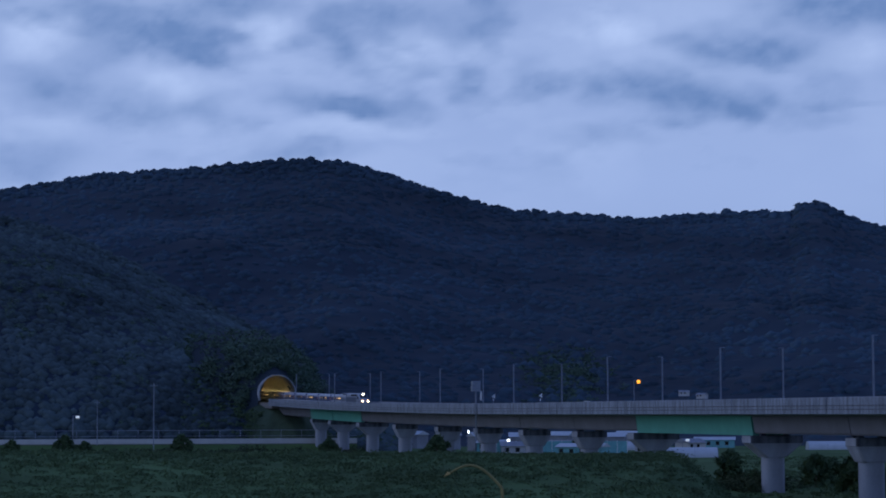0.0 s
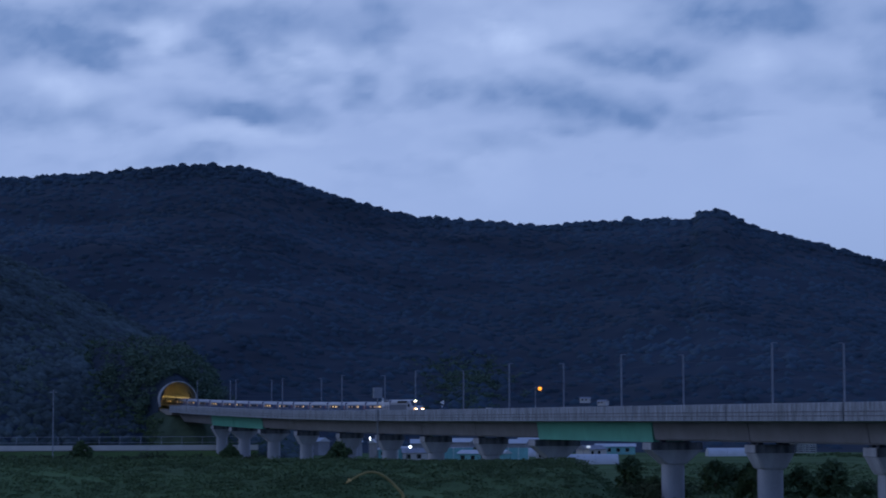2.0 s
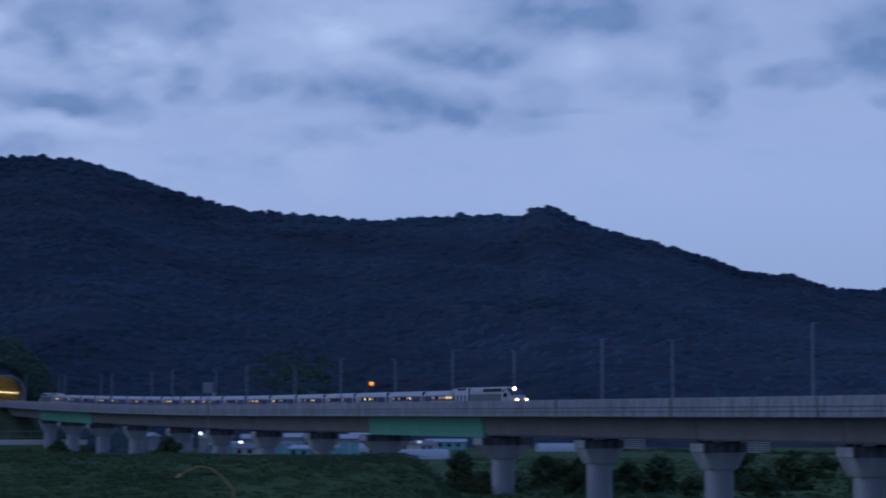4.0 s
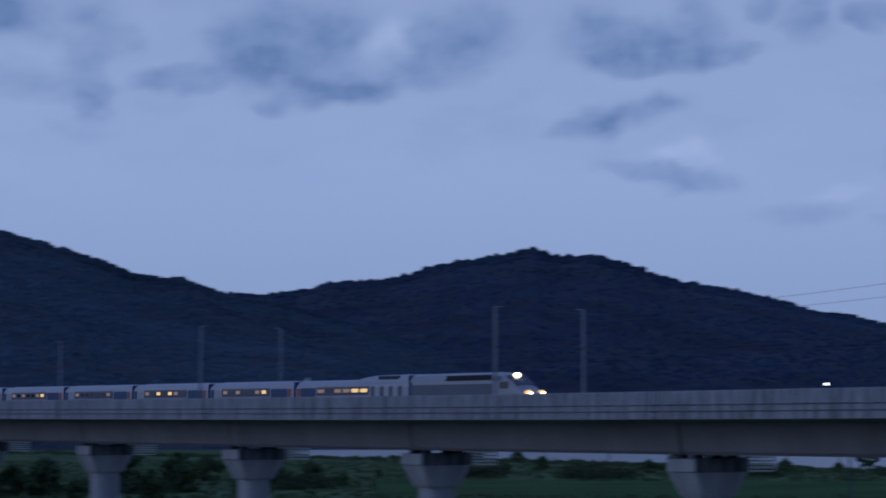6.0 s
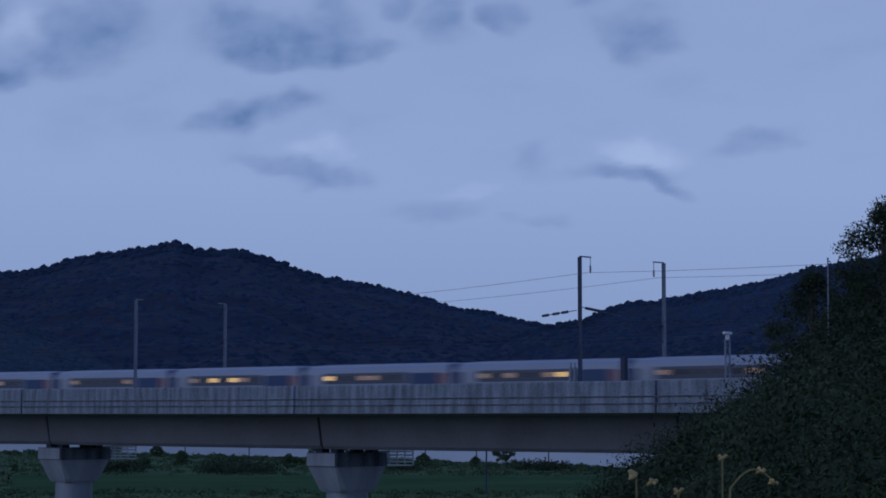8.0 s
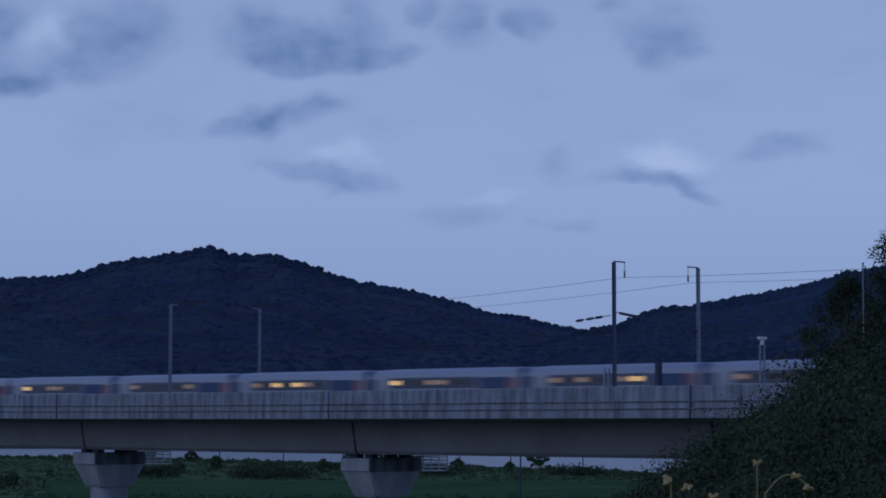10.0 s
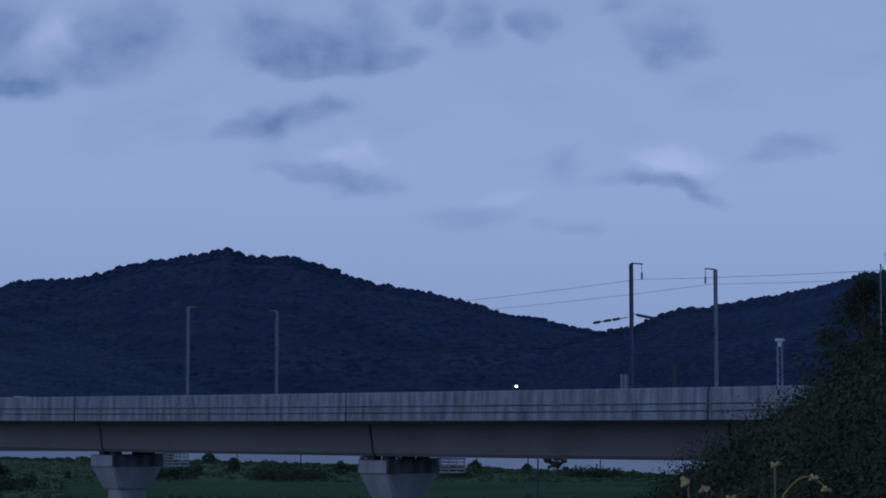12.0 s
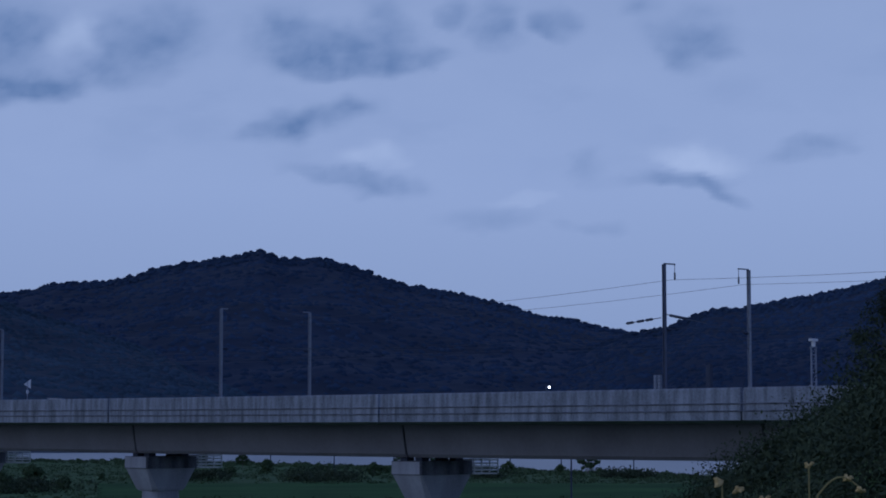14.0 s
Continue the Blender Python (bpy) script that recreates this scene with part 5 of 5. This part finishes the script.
q = build_pole("slim grey utility pole on the raised road", 13.0)
q.matrix_basis = Matrix.Translation(polar(-26.1, 668, 3))
s1 = build_pole("street lamp beside the raised road", 11.5, FAINT_LAMP)
s1.matrix_basis = Matrix.Translation(polar(-26.7, 640, 0))
s2 = build_pole("orange sodium street lamp on the hill road", 9.0, SODIUM)
s2.matrix_basis = Matrix.Translation(polar(-12.6, 780, 8.5)) @ Matrix.Diagonal((1.1, 1.1, 1.6, 1))
s4 = build_pole("bright street lamp among the village houses", 5.0, COOL_LAMP)
s4.matrix_basis = Matrix.Translation(polar(-15.85, 620, 0.2)) @ Matrix.Diagonal((0.6, 0.6, 0.9, 1))
copy_thing(s4, Matrix.Translation(polar(-16.82, 650, 0.2)) @ Matrix.Diagonal((0.5, 0.5, 1.5, 1)))
s5 = build_pole("small street lamp beside the village road", 4.2, FAINT_LAMP)
s5.matrix_basis = Matrix.Translation(polar(-11.4, 640, 0.2))
s3 = build_pole("bright cool street lamp at the foot of the hill", 8.5, COOL_LAMP)
s3.matrix_basis = Matrix.Translation(polar(14.25, 1080, 15.0)) @ Matrix.Diagonal((1.1, 1.1, 1.5, 1))


far_pole = build_pole("slim dark utility pole beside the river", 8.0, metal=DARK_STEEL)
far_pole["group"] = "poles along the river"
far_pole.matrix_basis = Matrix.Translation(polar(13.34, 520, 0))
for b, r in ((14.63, 515), (15.38, 510), (16.45, 500), (7.3, 560), (8.9, 545), (10.4, 540)):
    copy_thing(far_pole, Matrix.Translation(polar(b, r, 0)))
field_pole = build_pole("stout dark pole standing in the rice field", 8.6, metal=DARK_STEEL)
field_pole.matrix_basis = Matrix.Translation(polar(14.88, 326, 0))


def build_house(label, w, d, h, roof_h, wall, roof):
    top = tagged(new("house"), label, "house", "houses of the village")
    part("wall", box(bmesh.new(), -w / 2, w / 2, -d / 2, d / 2, -1.0, h), wall, top)
    part("roof", loft(bmesh.new(), [[(x, -d / 2 - 0.5, h), (x, 0, h + roof_h), (x, d / 2 + 0.5, h), (x, 0, h - 0.05)] for x in (-w / 2 - 0.4, w / 2 + 0.4)]), roof, top)
    for i in range(max(2, int(w / 3.2))):
        x = -w / 2 + 1.4 + i * 3.0
        if x + 0.8 < w / 2:
            win = part("window", box(bmesh.new(), x - 0.6, x + 0.6, -d / 2 - 0.05, -d / 2 + 0.05, 0.9, 2.1), GLASS, top)
            part("sill", box(bmesh.new(), x - 0.7, x + 0.7, -d / 2 - 0.14, -d / 2 - 0.052, 0.8, 0.9), WHITE, win)
    return top


h1 = build_house("low white house with grey sheet roof in the village", 8, 5.5, 2.5, 1.3, WHITE, ROOF)
h2 = build_house("long pale shed with sheet roof in the village", 13, 6, 2.6, 1.0, TEAL, FILM)
for src, places in ((h1, ((-15.6, 640, 20), (-14.4, 665, -15), (-13.4, 690, 35), (-12.2, 650, 0), (-11.2, 700, 60))), (h2, ((-16.0, 700, 5), (-13.9, 615, -10), (-10.6, 760, 12)))):
    first = True
    for b, r, t in places:
        m = Matrix.Translation(polar(b, r, 0)) @ pose(0, 0, 0, 0, 0, t)
        if first:
            src.matrix_basis, first = m, False
        else:
            copy_thing(src, m)
h3 = build_house("two-storey grey house with pale roof in the village", 7, 6, 4.6, 1.3, ROOF, FILM)
h3.matrix_basis = Matrix.Translation(polar(-15.45, 690, 0)) @ pose(0, 0, 0, 0, 0, 15)
for b, r, t in ((-14.45, 720, -8), (-13.15, 680, 12), (-17.3, 740, 30), (-18.15, 760, -20), (-16.45, 705, 40), (-12.75, 735, 5)):
    copy_thing(h3, Matrix.Translation(polar(b, r, 0)) @ pose(0, 0, 0, 0, 0, t))
for b, e, r, t in ((-11.35, 0.62, 830, 20), (-10.9, 0.55, 836, -20)):
    copy_thing(h1, Matrix.Translation(at_sight(b, e - 0.2, r)) @ pose(0, 0, 0, 0, 0, t) @ Matrix.Diagonal((0.45, 0.45, 0.45, 1)))


def build_tunnel_house():
    top = tagged(new("greenhouse"), "low white film greenhouse beside the field", "greenhouse", "greenhouses")
    rings = [[(x, 3.2 * math.cos(t), 2.6 * math.sin(t)) for t in np.linspace(0, math.pi, 13)] for x in (-9, 9)]
    part("film_cover", loft(bmesh.new(), rings), FILM, top)
    for x in (-9.03, -3, 3, 9.03):
        bm = bmesh.new()
        pts = [(x, 3.24 * math.cos(t), 2.64 * math.sin(t)) for t in np.linspace(0, math.pi, 13)]
        for i in range(12):
            bar(bm, pts[i], pts[i + 1], 0.04, 5)
        part("hoop", bm, STEEL, top)
    return top


gh = build_tunnel_house()
spot = polar(-25.3, 322)
gh.matrix_basis = Matrix.Translation((spot.x, spot.y, ground_z(spot.x, spot.y) - 0.05)) @ pose(0, 0, 0, 0, 0, 12) @ Matrix.Diagonal((0.2, 0.3, 0.42, 1))
for b, r, t in ((-12.6, 720, 0), (-7.6, 720, 10), (-11.4, 600, 4)):
    copy_thing(gh, Matrix.Translation(polar(b, r, 0)) @ pose(0, 0, 0, 0, 0, t - b) @ Matrix.Diagonal((5, 3.33, 2.38, 1)))


def build_fence():
    top = tagged(new("sheet_fence"), "teal sheet-metal fence on white posts", "fence", "teal fences")
    for i in range(3):
        part("panel", box(bmesh.new(), -4.2 + i * 2.8, -1.45 + i * 2.8, -0.03, 0.03, -1.6, 2.1), TEAL, top)
    for i in range(4):
        part("post", box(bmesh.new(), -4.28 + i * 2.8, -4.14 + i * 2.8, -0.12, -0.04, -1.9, 2.3), WHITE_STEEL, top)
    return top


fence = build_fence()
fence.matrix_basis = Matrix.Translation(polar(-13.16, 640, 1.7)) @ pose(0, 0, 0, 0, 0, 13)
for b in (-15.7, -14.55):
    copy_thing(fence, Matrix.Translation(polar(b, 640, 1.7)) @ pose(0, 0, 0, 0, 0, -b))


# ---- equipment along the deck ----
def build_signal_mast():
    top = tagged(new("signal_mast"), "grey lattice equipment mast with a white box on top", "equipment mast")
    for y in (-0.24, 0.24):
        part("post", box(bmesh.new(), -0.05, 0.05, y - 0.05, y + 0.05, 0, 4.0, 0.01), STEEL, top)
    for i in range(6):
        z = 0.5 + i * 0.6
        part("rung", box(bmesh.new(), -0.03, 0.03, -0.186, 0.186, z, z + 0.06), STEEL, top)
        part("brace", bar(bmesh.new(), (0.036, -0.2, z + 0.08), (0.036, 0.2, z + 0.58), 0.015, 5), STEEL, top)
    part("cap_plate", box(bmesh.new(), -0.1, 0.1, -0.3, 0.3, 4.002, 4.06), STEEL, top)
    part("equipment_box", box(bmesh.new(), -0.16, 0.16, -0.34, 0.34, 4.42, 4.60, 0.03), WHITE_STEEL, top, "white box")
    part("camera_head", box(bmesh.new(), -0.11, 0.11, -0.13, 0.13, 4.06, 4.42, 0.04), WHITE_STEEL, top)
    part("junction_box", box(bmesh.new(), -0.12, 0.12, -0.42, -0.292, 0.9, 1.5, 0.03), STEEL, top)
    return top


def build_switch_cabinet():
    top = tagged(new("switch_cabinet"), "narrow dark switch cabinet with a sloping top behind the parapet", "cabinet")
    part("body", loft(bmesh.new(), [[(-0.2, -0.15, z), (0.2, -0.15, z + (0.12 if z > 1 else 0)), (0.2, 0.15, z + (0.12 if z > 1 else 0)), (-0.2, 0.15, z)] for z in (0.0, 3.0)]), DARK_STEEL, top)
    part("door", box(bmesh.new(), -0.16, 0.16, -0.17, -0.152, 0.2, 2.8), DARK_STEEL, top)
    part("bracket", bar(bmesh.new(), (-0.2, 0, 2.95), (-0.6, 0, 3.15), 0.04), DARK_STEEL, top)
    return top


switch = build_switch_cabinet()
switch.matrix_basis = line_pose(106.35, -5.4, 12.4)
mast = build_signal_mast()
mast.matrix_basis = line_pose(115.5, -5.4, 12.4)


def build_sign():
    top = tagged(new("trackside_sign"), "white triangular trackside marker on a thin post", "sign", "trackside markers")
    part("post", bar(bmesh.new(), (0, 0, 0), (0, 0, 3.1), 0.05), STEEL, top)
    part("plate", loft(bmesh.new(), [[(x, -0.45, 2.75), (x, 0.4, 3.3), (x, 0.4, 2.3)] for x in (-0.02, 0.02)]), WHITE_STEEL, top)
    part("number_plate", box(bmesh.new(), -0.03, 0.03, -0.12, 0.12, 1.75, 2.15), WHITE_STEEL, top)
    return top


sign = build_sign()
sign.matrix_basis = line_pose(0.6, 5.9, 12.9)
for s in (-247, -284):
    copy_thing(sign, line_pose(s, 5.9, 12.6))


def build_cabinet():
    top = tagged(new("relay_cabinet"), "pale grey relay cabinet on the deck edge", "cabinet", "relay cabinets")
    part("body", box(bmesh.new(), -0.9, 0.9, -0.35, 0.35, 0, 1.82, 0.03), WHITE_STEEL, top)
    part("lid", box(bmesh.new(), -1.0, 1.0, -0.42, 0.42, 1.82, 1.9, 0.02), STEEL, top)
    part("door", box(bmesh.new(), -0.8, 0.8, -0.38, -0.352, 0.15, 1.7), WHITE_STEEL, top)
    return top


cab = build_cabinet()
cab.matrix_basis = line_pose(6.4, 5.7, 12.25)
copy_thing(cab, line_pose(-214, 5.7, 12.25))


def build_weights():
    top = tagged(new("tension_weight"), "steel tensioning weight stack beside a mast", "tension weight", "tension weights")
    for i in range(6):
        part("weight", bar(bmesh.new(), (0, 0, 1.15 + i * 0.24), (0, 0, 1.37 + i * 0.24), 0.15, 12), STEEL, top)
    part("guide_rod", bar(bmesh.new(), (0, 0, 0), (0, 0, 2.9), 0.03), DARK_STEEL, top)
    return top


tw = build_weights()
tw.matrix_basis = line_pose(100.7, -4.7, 12.3)
copy_thing(tw, line_pose(101.1, -4.7, 12.3))


def build_camera_post():
    top = tagged(new("equipment_post"), "grey equipment box on a post hung on the parapet", "equipment post")
    part("post", bar(bmesh.new(), (0, 0, -5.5), (0, 0, 4.2), 0.16, 8), STEEL, top)
    part("box", box(bmesh.new(), -0.5, 0.5, -0.9, 0.9, 4.1, 6.3, 0.05), STEEL, top)
    part("antenna", box(bmesh.new(), -0.2, 0.2, 1.0, 1.25, 2.3, 4.2, 0.03), WHITE_STEEL, top)
    return top


cp = build_camera_post()
cp.matrix_basis = line_pose(-250.8, -7.1, 12.2)


# ---- what moves ----
def motions():
    """The train runs at 74.6 m/s on the far track; the cloud sheet drifts."""
    for car, behind, turn in CARS:
        rows = []
        for t in (0, 2, 4, 6, 8, 10, 12, 14):
            s = -27.3 + 74.6 * (t - 5) - behind
            rows.append((t, line_pose(s, 2.5, RAIL) @ pose(0, 0, 0, 0, 0, turn)))
        walk(car, rows)
    walk(clouds, [(0, pose(*EYE, 0, 0, -0.875)), (7, pose(*EYE)), (14, pose(*EYE, 0, 0, 0.875))])


motions()
